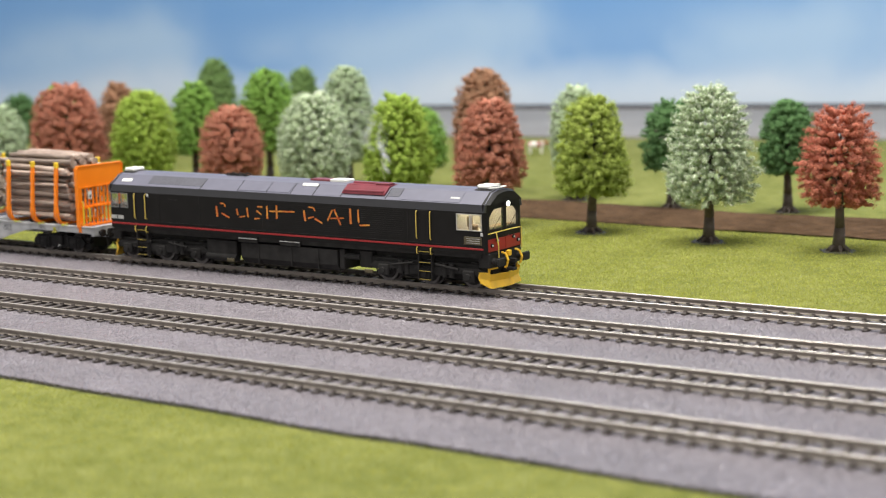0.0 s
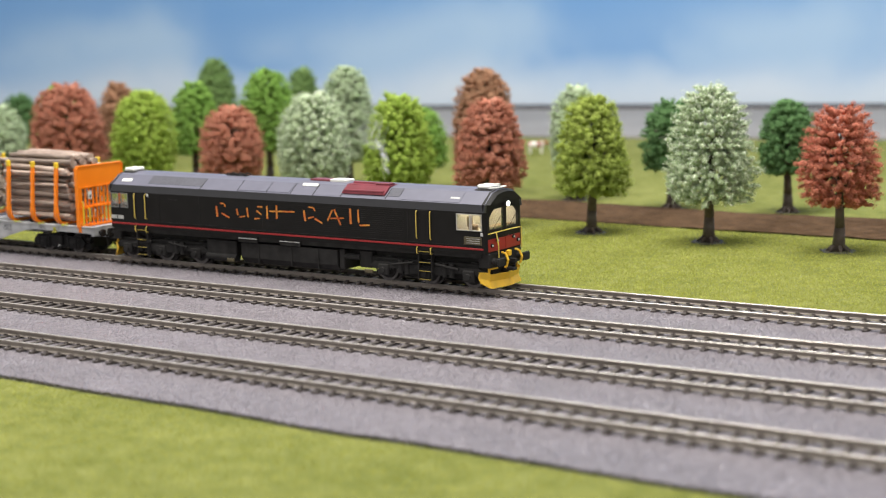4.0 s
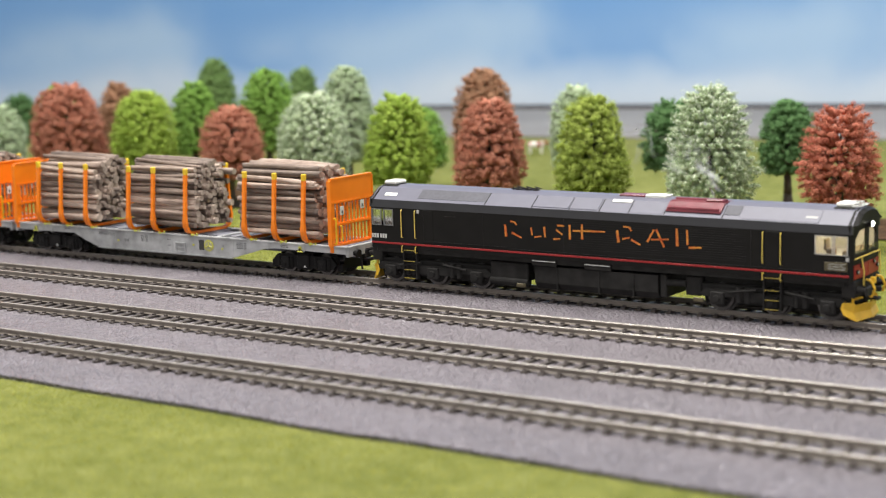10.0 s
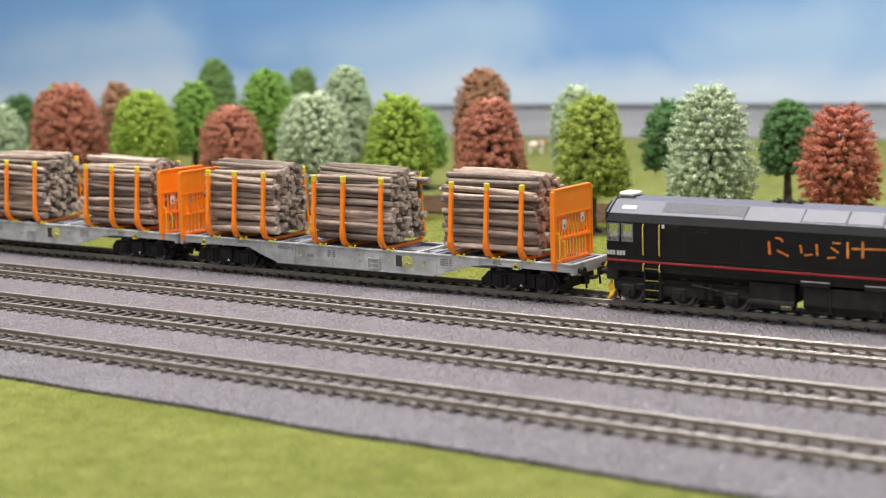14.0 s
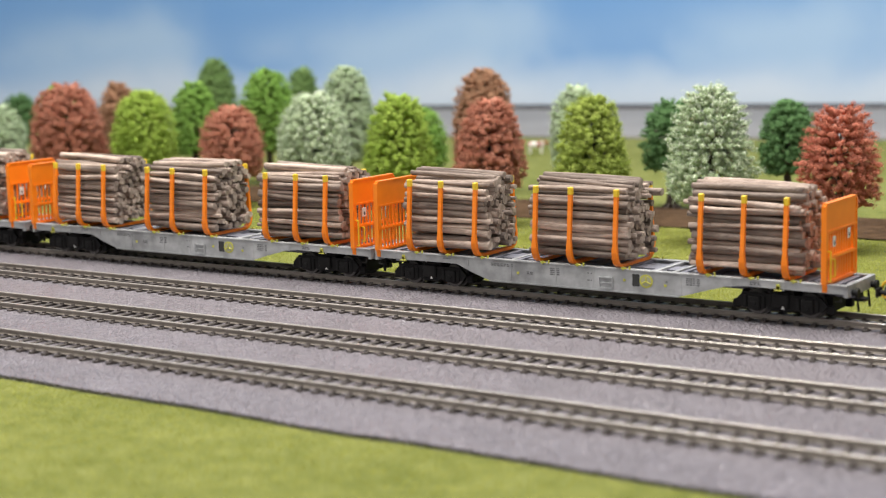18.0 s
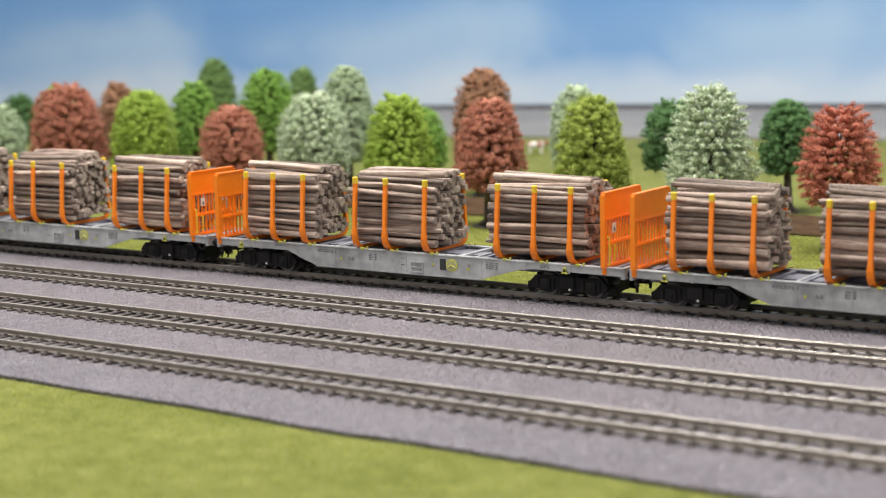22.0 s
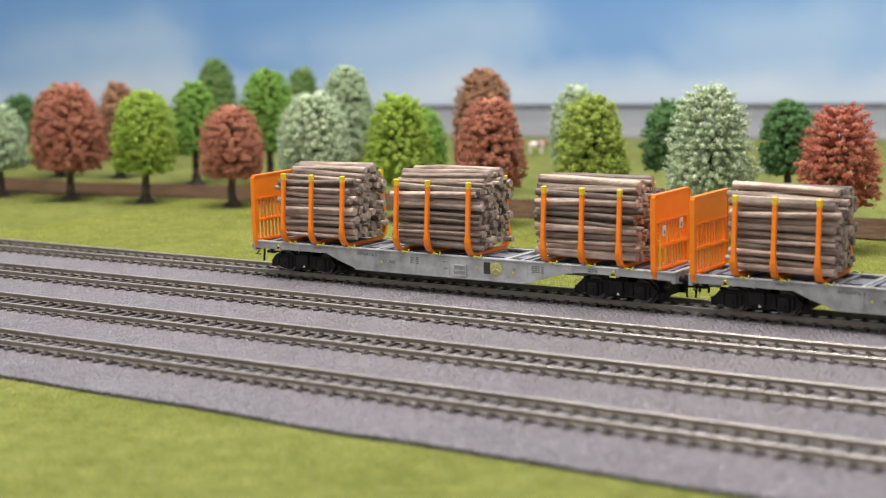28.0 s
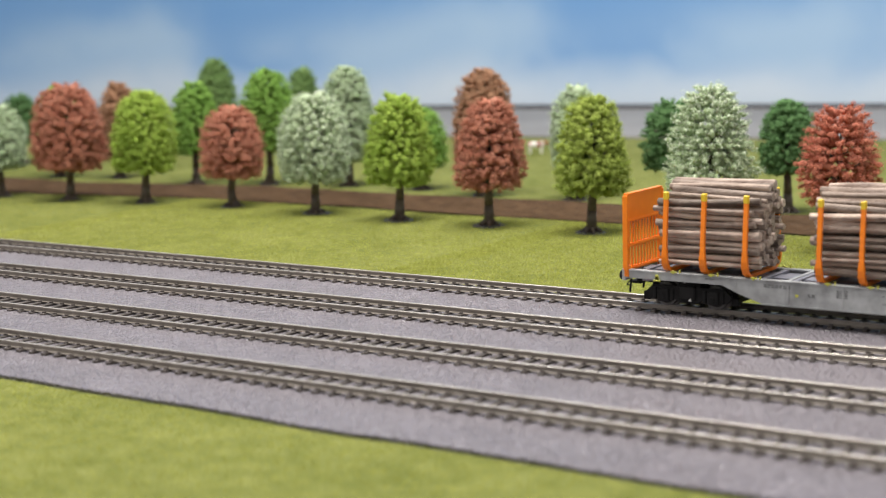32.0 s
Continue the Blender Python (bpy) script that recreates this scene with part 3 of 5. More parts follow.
part("roof_box", bm, WHITE, loco, "white roof duct")
for s in (-1, 1):
    bm = bmesh.new()
    x = (106.0 if s > 0 else -108.0)
    box(bm, x - 4.2, x + 4.2, -6.0, 4.0, 45.4, 46.9, 0.4)
    part("unit_base", bm, FRAME, loco)
    bm = bmesh.new()
    box(bm, x - 3.6, x + 3.2, -5.2, 3.2, 46.9, 48.9, 0.6)
    if s > 0:
        pipe(bm, [(x + 3, -5.0, 47.4), (x + 6.5, -5.0, 47.8), (x + 6.5, 3.0, 47.8), (x + 3, 3.0, 47.4)], 0.35)
        pipe(bm, [(x + 3, -2.0, 49.3), (x + 6.5, -2.0, 49.4), (x + 6.5, -2.0, 47.8)], 0.3)
    part("air_conditioner", bm, WHITE, loco, "white roof air conditioner")

# red waist stripe and the thin rim above it
for s in (-1, 1):
    bm = bmesh.new()
    box(bm, -111.8, 111.8, s * SIDE - 0.18, s * SIDE + 0.18, 19.45, 20.35, 0.05)
    part("stripe", bm, RED, loco, "red waist stripe")
bm = bmesh.new()
box(bm, -84, -40, -SIDE - 0.22, -SIDE, 21.8, 22.05)
box(bm, -38, 95, -SIDE - 0.22, -SIDE, 21.2, 21.4)
box(bm, -72, -66, -SIDE - 0.2, -SIDE, 34.3, 34.6)
part("seam", bm, FRAME, loco)


def cab(s, lit):
    """One cab: s is +1 at the leading end, -1 at the trailing end."""
    def P(x, y):
        return (s * x, y) if s > 0 else (s * x, y)
    xs, xc, xf, xn, FW = 94, 112.0, 112.8, 113.5, 13.3

    def wall(bm, p, q, z0, z1, t=0.8, mat=0):
        a, b = (P(*p), P(*q)) if s > 0 else (P(*q), P(*p))
        plate(bm, a, b, z0, z1, t, mat)
    # lower shell and window pillars of both sides
    for side in (-1, 1):
        def along(x):
            return (x, side * SIDE)
        segs = [(xs, xc, 17.5, 28.4), (xs, xc, 36.4, 37.2), (xs, 98.2 if lit else 99.8, 28.4, 36.4), (111.3 if lit else 111.6, xc, 28.4, 36.4)]
        bm = bmesh.new()
        for x0, x1, z0, z1 in segs:
            p, q = along(x0), along(x1)
            wall(bm, *((p, q) if side < 0 else (q, p)), z0, z1)
        p, q = (xc, side * SIDE), (xf, side * FW)
        wall(bm, *((p, q) if side < 0 else (q, p)), 17.5, 41.0)
        part("cab_side", bm, BLACK, loco)
    bm = bmesh.new()
    # pointed nose: plates beside the two windscreens
    for y0, y1 in ((-FW, 0.0), (0.0, FW)):
        def on(f):
            y = y0 + (y1 - y0) * f
            return (xn - (xn - xf) * abs(y) / FW, y)
        wall(bm, on(0), on(1), 17.5, 28.2)
        wall(bm, on(0), on(1), 38.6, 41.2)
        f0, f1 = (0.0, 0.08) if y0 < 0 else (0.92, 1.0)
        g0, g1 = (0.94, 1.0) if y0 < 0 else (0.0, 0.06)
        wall(bm, on(f0), on(f1), 28.2, 38.6)
        wall(bm, on(g0), on(g1), 28.2, 38.6)
    part("cab_front", bm, BLACK, loco)
    # rounded upper corners beside the windscreens
    for side in (-1, 1):
        bm = bmesh.new()
        for k in range(14):
            y0, y1 = side * (12.2 - 0.5 * k), side * (12.2 - 0.5 * (k + 1))
            drop = 4.6 * (1 - k / 14) ** 2.2
            p, q = [(xn - (xn - xf) * abs(y) / FW + 0.05, y) for y in (y0, y1)]
            wall(bm, *((p, q) if side < 0 else (q, p)), 38.7 - drop, 38.7, 0.9)
        part("windscreen_corner", bm, BLACK, loco)
    bm = bmesh.new()
    # brow above the windscreens
    brow = [(-14.9, 40.8), (14.9, 40.8), (8.0, 46.2), (3.0, 47.1), (-3.0, 47.1), (-8.0, 46.2)]
    rows = []
    for x, squeeze, sink in ((111.0, 1.0, 0.0), (112.8, 0.95, 0.4), (114.4, 0.87, 1.3)):
        rows.append([bm.verts.new((s * x, y * squeeze, z - (sink if z > 41 else 0))) for y, z in brow])
    fs = [bm.faces.new(rows[0]), bm.faces.new(rows[-1])]
    for r, q in zip(rows, rows[1:]):
        for i in range(6):
            fs.append(bm.faces.new((r[i], r[(i + 1) % 6], q[(i + 1) % 6], q[i])))
    bmesh.ops.recalc_face_normals(bm, faces=fs)
    shell = part("cab_brow", bm, BLACK, loco)
    # lining, floor, desk
    bm = bmesh.new()
    box(bm, *sorted((s * 94.2, s * 95.2)), -14.3, 14.3, 18, 40)
    box(bm, *sorted((s * 95, s * 111)), -14.3, 14.3, 25.5, 26.3)
    box(bm, *sorted((s * 95, s * 111)), 13.6, 14.3, 26, 38.5)
    part("lining", bm, CREAM if lit else PALELINING, shell, "cream cab interior" if lit else "pale grey cab interior")
    bm = bmesh.new()
    box(bm, *sorted((s * 107, s * 112)), -10, 10, 26.3, 29.5, 0.4)
    box(bm, *sorted((s * 100, s * 103)), -9, -5, 26.3, 30, 0.4)
    box(bm, *sorted((s * 99.2, s * 100.2)), -9, -5, 29, 34, 0.4)
    part("desk", bm, CABBROWN if lit else FRAME, shell)
    if lit:
        bm = bmesh.new()
        box(bm, s * 97, s * 111, -10, 10, 39.4, 40.0)
        part("cab_lamp", bm, CABGLOW, shell, "glowing cab lamp")
    # side window frames and panes
    spans = [(98.2, 105.4), (105.8, 111.3)] if lit else [(99.8, 105.0), (106.3, 111.6)]
    for side in (-1, 1):
        for x0, x1 in spans:
            bm = bmesh.new()
            y = side * (SIDE + 0.1)
            for a, b, z0, z1 in ((x0, x1, 28.4, 28.8), (x0, x1, 36.0, 36.4), (x0, x0 + 0.4, 28.8, 36.0), (x1 - 0.4, x1, 28.8, 36.0)):
                box(bm, *sorted((s * a, s * b)), y - 0.2, y + 0.2, z0, z1)
            fr = part("window_frame", bm, SILVER if lit else DULLRIM, shell, "pale window frame" if lit else "")
            bm = bmesh.new()
            box(bm, *sorted((s * (x0 + 0.5), s * (x1 - 0.5))), y * 0.985 - 0.08, y * 0.985 + 0.08, 28.9, 36.0)
            part("pane", bm, GLASS if lit else MIRRORY, fr)
    for y0, y1, f0, f1 in ((-FW, 0.0, 0.08, 0.94), (0.0, FW, 0.06, 0.92)):
        def on(f):
            y = y0 + (y1 - y0) * f
            return (xn - (xn - xf) * abs(y) / FW, y)
        bm = bmesh.new()
        wall(bm, on(f0), on(f1), 28.2, 28.7, 1.0)
        wall(bm, on(f0), on(f1), 38.2, 38.7, 1.0)
        wall(bm, on(f0), on(f0 + 0.04), 28.6, 38.3, 1.0)
        wall(bm, on(f1 - 0.04), on(f1), 28.6, 38.3, 1.0)
        fr = part("windscreen_frame", bm, FRAME, shell)
        bm = bmesh.new()
        wall(bm, on(f0 + 0.02), on(f1 - 0.02), 28.5, 38.4, 0.2)
        part("pane", bm, GLASS, fr)
        bm = bmesh.new()
        a, b = on(f0 + 0.15), on(f1 - 0.2)
        pipe(bm, [(s * (a[0] + 0.4), a[1], 28.6), (s * (b[0] + 0.4), b[1], 34.5)], 0.14, 5)
        part("wiper", bm, FRAME, fr)
        # red lower front
        bm = bmesh.new()
        e = 0.25

        def out(f):
            x, y = on(f)
            return (x + e, y)
        wall(bm, out(0.02), out(0.98), 18.4, 24.2, 0.3)
        part("front_panel", bm, RED, shell, "red front panel")
        # marker lamps
        for f, z in (((0.2, 21.2), (0.5, 23.3)) if y0 < 0 else ((0.8, 21.2), (0.5, 23.3))):
            x, y = on(f)
            bm = bmesh.new()
            rod(bm, (s * (x - 0.3), y, z), (s * (x + 0.9), y, z), 0.95, 0.9, 12)
            hd = part("headlamp", bm, FRAME, shell)
            bm = bmesh.new()
            rod(bm, (s * (x + 0.8), y, z), (s * (x + 1.05), y, z), 0.62, 0.55, 12)
            part("lens", bm, DIMLENS, hd)
    # top lamp
    bm = bmesh.new()
    rod(bm, (s * 112.4, 0, 40.0), (s * 115.3, 0, 40.0), 1.7, 1.5, 14)
    hd = part("top_lamp", bm, FRAME, shell)
    bm = bmesh.new()
    rod(bm, (s * 115.2, 0, 40.0), (s * 115.6, 0, 40.0), 1.15, 1.0, 14)
    part("lens", bm, HEADGLOW if lit else DIMLENS, hd, "bright headlamp" if lit else "")
    # yellow rails over the front, following the nose
    bm = bmesh.new()
    pipe(bm, [(s * 113.4, -FW - 0.2, 27.0), (s * 114.7, 0, 27.6), (s * 113.4, FW + 0.2, 27.0)], 0.27)
    pipe(bm, [(s * 113.4, FW + 0.2, 27.0), (s * 113.6, FW, 17.0)], 0.3)
    pipe(bm, [(s * 114.2, -8.4, 27.2), (s * 115.0, -8.0, 21.0), (s * 114.8, -7.6, 15.2)], 0.3)
    part("grab_rail", bm, LEMON, loco, "yellow front grab rail")
    bm = bmesh.new()
    pipe(bm, [(s * 115, -5.5, 17.5), (s * 117.0, -5.5, 17.0), (s * 118.4, -5.8, 14.0), (s * 117.4, -5.6, 10.8), (s * 116.5, -5.5, 10.5)], 0.55)
    pipe(bm, [(s * 115, 5.5, 17.5), (s * 117.0, 5.5, 17.0), (s * 118.4, 5.8, 14.0), (s * 117.4, 5.6, 10.8)], 0.55)
    box(bm, *sorted((s * 115.5, s * 117.5)), -3.4, -1.0, 15.5, 18.2, 0.3)
    part("brake_hose", bm, YELLOW, loco, "yellow brake hoses")
    # bufferbeam, buffers, hook, plough
    bm = bmesh.new()
    box(bm, *sorted((s * 108, s * 113.4)), -13.4, 13.4, 10.5, 17.6, 0.4)
    part("buffer_beam", bm, FRAME, loco)
    for y in (-10.2, 10.2):
        bm = bmesh.new()
        rod(bm, (s * 113.0, y, 13.6), (s * 115.4, y, 13.6), 1.7, 1.5, 12)
        rod(bm, (s * 115.0, y, 13.6), (s * 117.4, y, 13.6), 1.0, 1.0, 10)
        box(bm, *sorted((s * 117.2, s * 118.1)), y - 3.1, y + 3.1, 11.5, 15.7, 0.5)
        part("buffer", bm, FRAME, loco)
    bm = bmesh.new()
    box(bm, *sorted((s * 113.2, s * 119)), -0.7, 0.7, 11.8, 14.0, 0.3)
    box(bm, *sorted((s * 112, s * 118.5)), -1.6, 1.6, 8.2, 9.6, 0.4)
    part("coupling", bm, FRAME, loco)
    bm = bmesh.new()
    rows = []
    for y, x, low, high in ((-14.8, 109.6, 3.4, 8.8), (-12.4, 112.6, 1.0, 8.6), (-12.0, 113.0, 0.9, 7.6), (0, 115.2, 0.9, 7.2), (12.0, 113.0, 0.9, 7.6), (12.4, 112.6, 1.0, 8.6), (14.8, 109.6, 3.4, 8.8)):
        rows.append([bm.verts.new((s * (x + dx), y, z)) for dx, z in ((0.9, low), (-0.4, (low + high) / 2), (0.3, high), (-0.5, high), (-1.2, (low + high) / 2), (0.1, low))])
    fs = [bm.faces.new(rows[0]), bm.faces.new(rows[-1])]
    for r, q in zip(rows, rows[1:]):
        for i in range(6):
            fs.append(bm.faces.new((r[i], r[(i + 1) % 6], q[(i + 1) % 6], q[i])))
    bmesh.ops.recalc_face_normals(bm, faces=fs)
    for y in (-11.5, 11.5):
        rod(bm, (s * 112, y, 6.5), (s * 112, y, 11.0), 0.55)
        rod(bm, (s * 112, y, 9.8), (s * 114.5, y * 0.7, 10.4), 0.4)
    part("snow_plough", bm, YELLOW, loco, "yellow snow plough")
    # doors, hand rails and steps on both sides
    for side in (-1, 1):
        y = side * (SIDE + 0.75)
        bm = bmesh.new()
        box(bm, *sorted((s * 78.3, s * 83.4)), side * SIDE - 0.15, side * SIDE + 0.15, 21, 36.8, 0.1)
        part("cab_door", bm, BLACK, loco)
        for x in ((77.1, 84.5) if s > 0 else (87.7, 95.0)):
            bm = bmesh.new()
            pipe(bm, [(s * x, side * SIDE, 36.5), (s * x, y, 36.0), (s * x, y, 23.4), (s * x, side * SIDE, 23.0)], 0.21)
            pipe(bm, [(s * x, side * SIDE, 19.0), (s * x, y, 18.6), (s * x, y, 16.0), (s * x, side * (SIDE - 1), 15.8)], 0.22)
            part("hand_rail", bm, LEMON, loco, "yellow hand rail")
        xa, xb = (77.3, 84.3) if s > 0 else (87.9, 94.8)
        for z in (16.9, 11.6, 7.4, 3.4):
            bm = bmesh.new()
            box(bm, *sorted((s * xa, s * xb)), *sorted((side * 12.5, side * (SIDE + 0.2))), z - 0.25, z + 0.15, 0.1)
            step = part("step", bm, FRAME, loco)
            bm = bmesh.new()
            box(bm, *sorted((s * (xa + 0.5), s * (xb - 0.5))), *sorted((side * (SIDE + 0.15), side * (SIDE + 0.4))), z - 0.11, z + 0.11)
            part("step_edge", bm, DULLYELLOW, step, "dull yellow step edge")
        bm = bmesh.new()
        for x in (xa, xb):
            box(bm, *sorted((s * x - 0.25, s * x + 0.25)), *sorted((side * 12.8, side * (SIDE))), 3.0, 17.8)
        part("step_side", bm, FRAME, loco)


cab(1, True)
cab(-1, False)

# underframe, fuel tank and boxes
bm = bmesh.new()
box(bm, -110, 110, -14.4, 14.4, 15.2, 17.6, 0.3)
box(bm, -108, 108, -9, 9, 9.5, 15.4, 0.3)
part("underframe", bm, FRAME, loco)
bm = bmesh.new()
prism(bm, [(-14.3, 6.4), (-12.0, 3.4), (12.0, 3.4), (14.3, 6.4), (14.3, 14.0), (-14.3, 14.0)], 0, -27, 31)
for x in (-16, 4, 20):
    box(bm, x - 0.3, x + 0.3, -14.6, 14.6, 3.6, 14)
part("fuel_tank", bm, FRAME, loco)
for x0, x1 in ((-28, -16), (-2.5, 10)):
    bm = bmesh.new()
    box(bm, x0, x1, -15.2, -14.2, 14.4, 17.2, 0.15)
    bx = part("locker", bm, FRAME, loco)
    bm = bmesh.new()
    box(bm, x0 + 0.3, x1 - 0.3, -15.45, -15.15, 16.42, 16.72)
    part("edge_strip", bm, INKGREY, bx, "pale edge strip")
bm = bmesh.new()
box(bm, -50, -31, -13.5, 13.5, 6.0, 14.5, 0.5)
rod(bm, (-50, -12.5, 5.5), (-31, -12.5, 5.5), 2.0, seg=12)
part("air_tank", bm, FRAME, loco)
bm = bmesh.new()
box(bm, 31.5, 34.5, -13.5, 13.5, 4.2, 14.5, 0.5)
box(bm, 42.5, 49.5, -12.5, 12.5, 6.0, 14.5, 0.5)
rod(bm, (34, -12, 11), (43, -12, 11), 1.5, seg=10)
part("battery_box", bm, FRAME, loco)


def wheelset(parent, x, radius, gauge_half=7.6):
    bm = bmesh.new()
    for s in (-1, 1):
        y = s * gauge_half
        rod(bm, (0, y, 0), (0, y + s * 2.6, 0), radius, radius * 0.985, 22)
        rod(bm, (0, y - s * 0.8, 0), (0, y, 0), radius + 0.9, radius + 0.8, 22)
        rod(bm, (0, y + s * 2.5, 0), (0, y + s * 3.0, 0), radius * 0.78, radius * 0.74, 18, 1)
        rod(bm, (0, y + s * 3.0, 0), (0, y + s * 3.5, 0), radius * 0.3, radius * 0.25, 10)
        for k in range(4):
            a = k * math.pi / 2
            rod(bm, (radius * 0.5 * math.cos(a), y + s * 3.0, radius * 0.5 * math.sin(a)), (radius * 0.5 * math.cos(a), y + s * 3.2, radius * 0.5 * math.sin(a)), 0.5, seg=6)
    rod(bm, (0, -gauge_half, 0), (0, gauge_half, 0), 0.8)
    ob = part("wheelset", bm, [STEEL, FRAME], parent, at=at_mm(x, 0, radius))
    WHEELS.append((ob, x, radius))
    return ob


def loco_bogie(xc):
    bm = bmesh.new()
    for s in (-1, 1):
        y0, y1 = sorted((s * 11.9, s * 13.6))
        prism(bm, [(-31, 8.0), (-28, 10.2), (-8, 9.6), (8, 9.6), (28, 10.2), (31, 8.0), (29, 6.4), (14, 7.2), (10, 5.4), (-10, 5.4), (-14, 7.2), (-29, 6.4)], 1, y0, y1)
        for x in (-23, 0, 23):
            box(bm, x - 3.0, x + 3.0, *sorted((s * 12.2, s * 14.6)), 3.4, 9.0, 0.5)
            rod(bm, (x, s * 14.4, 6.1), (x, s * 15.2, 6.1), 1.6, 1.3, 12)
        for x in (-12, 12):
            for d in (-1.8, 1.8):
                rod(bm, (x + d, s * 13.2, 5.0), (x + d, s * 13.2, 11.5), 1.3, 1.3, 10)
        rod(bm, (-18, s * 14.4, 9.2), (-6, s * 14.4, 11.0), 0.6, 0.6, 8)
        rod(bm, (6, s * 14.4, 11.0), (18, s * 14.4, 9.2), 0.6, 0.6, 8)
        # sand pipes and brake gear
        for x in (-30, 30):
            rod(bm, (x, s * 11, 9), (x * 0.98, s * 8.6, 1.0), 0.4, 0.4, 6)
    box(bm, -31, 31, -7.0, 7.0, 2.6, 11.0, 0.4)
    box(bm, -31, 31, -11.8, 11.8, 8.6, 12.0, 0.4)
    for v in bm.verts:
        v.co.x += xc
    part("bogie_frame", bm, FRAME, loco)
    for x in (-23, 0, 23):
        wheelset(loco, xc + x, 5.7)


loco_bogie(-80)
loco_bogie(80)
for x, z in ((-36, 4.5), (47, 5)):
    bm = bmesh.new()
    box(bm, x, x + 4.5, -15.0, -14.2, z - 1, z + 0.8, 0.2)
    part("step_plate", bm, INKGREY if z > 5 else GOLD, loco)

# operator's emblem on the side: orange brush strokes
Y = -SIDE - 0.05
bm = bmesh.new()
for pts, w in (([(-40.3, 27.0), (-40.8, 32.6)], 1.5), ([(-38.2, 34.2), (-36.0, 34.0), (-35.0, 32.6)], 1.0), ([(-37.4, 29.0), (-32.6, 26.8)], 1.2),
               ([(-27.9, 31.8), (-27.3, 28.4)], 1.1), ([(-26.2, 27.6), (-23.0, 28.2)], 1.0), ([(-21.4, 32.6), (-21.0, 27.8)], 1.2),
               ([(-15.0, 33.6), (-11.8, 33.6)], 1.0), ([(-15.6, 31.6), (-12.6, 29.6)], 1.0), ([(-17.0, 27.2), (-13.8, 27.6)], 1.0),
               ([(-9.0, 27.6), (-9.1, 34.2)], 1.3), ([(-3.2, 28.0), (-3.2, 34.8)], 1.3), ([(-7.6, 31.6), (-1.0, 31.9), (7.6, 32.1)], 1.0),
               ([(13.9, 27.8), (13.2, 33.2)], 1.5), ([(16.2, 35.0), (18.8, 34.8), (19.8, 33.2)], 1.0), ([(15.6, 29.4), (19.0, 30.2)], 1.0), ([(19.6, 29.4), (23.8, 27.3)], 1.2),
               ([(27.0, 28.8), (30.0, 34.4)], 1.1), ([(31.0, 34.6), (34.6, 27.0)], 1.2), ([(28.8, 30.0), (36.6, 30.6)], 0.9),
               ([(40.4, 27.8), (40.2, 35.5)], 1.5), ([(44.9, 28.8), (44.7, 35.2)], 1.2), ([(45.4, 27.5), (51.0, 27.9)], 1.1)):
    bm = bmesh.new()
    stroke(bm, pts, Y, w * 0.82)
    part("emblem_stroke", bm, ORANGE_INK, loco, "orange brush stroke")
bm = bmesh.new()
for i, w in enumerate((1.0, 1.0, 1.0, 1.0, 1.0, 1.0)):
    x = -111.8 + 1.35 * i + (0.5 if i > 2 else 0)
    box(bm, x, x + w, Y - 0.12, Y + 0.02, 22.2, 24.2)
part("number_bars", bm, INKGREY, loco, "pale number bars")
bm = bmesh.new()
box(bm, 102, 111.2, Y - 0.25, Y + 0.1, 21.8, 25.6, 0.1)
for z in (22.6, 23.6, 24.6):
    box(bm, 103.4, 110.4, Y - 0.35, Y - 0.2, z, z + 0.2, mat=1)
part("name_plate", bm, [GOLD, INKGREY], loco, "dull gold plate")
for x, z in ((-86.2, 36.0), (111.2, 27.0)):
    bm = bmesh.new()
    box(bm, x - 0.6, x + 0.6, Y - 0.3, Y + 0.1, z - 0.8, z + 0.8, 0.1)
    part("sticker", bm, INKGREY, loco)
# ---- timber wagons ----
GREY = material("light_grey_paint", (0.36, 0.366, 0.37), 0.5, var=0.36, scale=150, bump=0.15, bump_scale=500)
DECK = material("grey_blue_deck", (0.20, 0.20, 0.235), 0.6, var=0.2, scale=150)
ORANGE = material("bright_orange_paint", (0.98, 0.24, 0.012), 0.3, var=0.07, scale=150)
TIPYELLOW = material("yellow_tip", (0.84, 0.57, 0.03), 0.45)
LIME = material("yellow_green_paint", (0.54, 0.53, 0.08), 0.5)
PALELIME = material("pale_lime_grey", (0.40, 0.40, 0.24), 0.5)
FAINT = material("faded_print", (0.13, 0.13, 0.135), 0.6)
PRINT = material("dark_print", (0.035, 0.035, 0.035), 0.5)
BOGIE = material("black_bogie", (0.0115, 0.011, 0.011), 0.6, var=0.3, scale=200, spec=0.14)
WAGON_DX = [-177.1 - 24.75, -401.6 - 24.75, -629.6 - 24.75]
STAKES = [-92.0, -75.4, -57.4, -27.0, -10.2, 11.3, 49.2, 67.5, 85.1]
LOADS = [(-75.1, 22.8, -97.1, -52.6), (-9.5, 22.8, -31.5, 16.0), (67.0, 23.5, 42.0, 91.0)]
HALF = 109.5
TAIL = 112.0


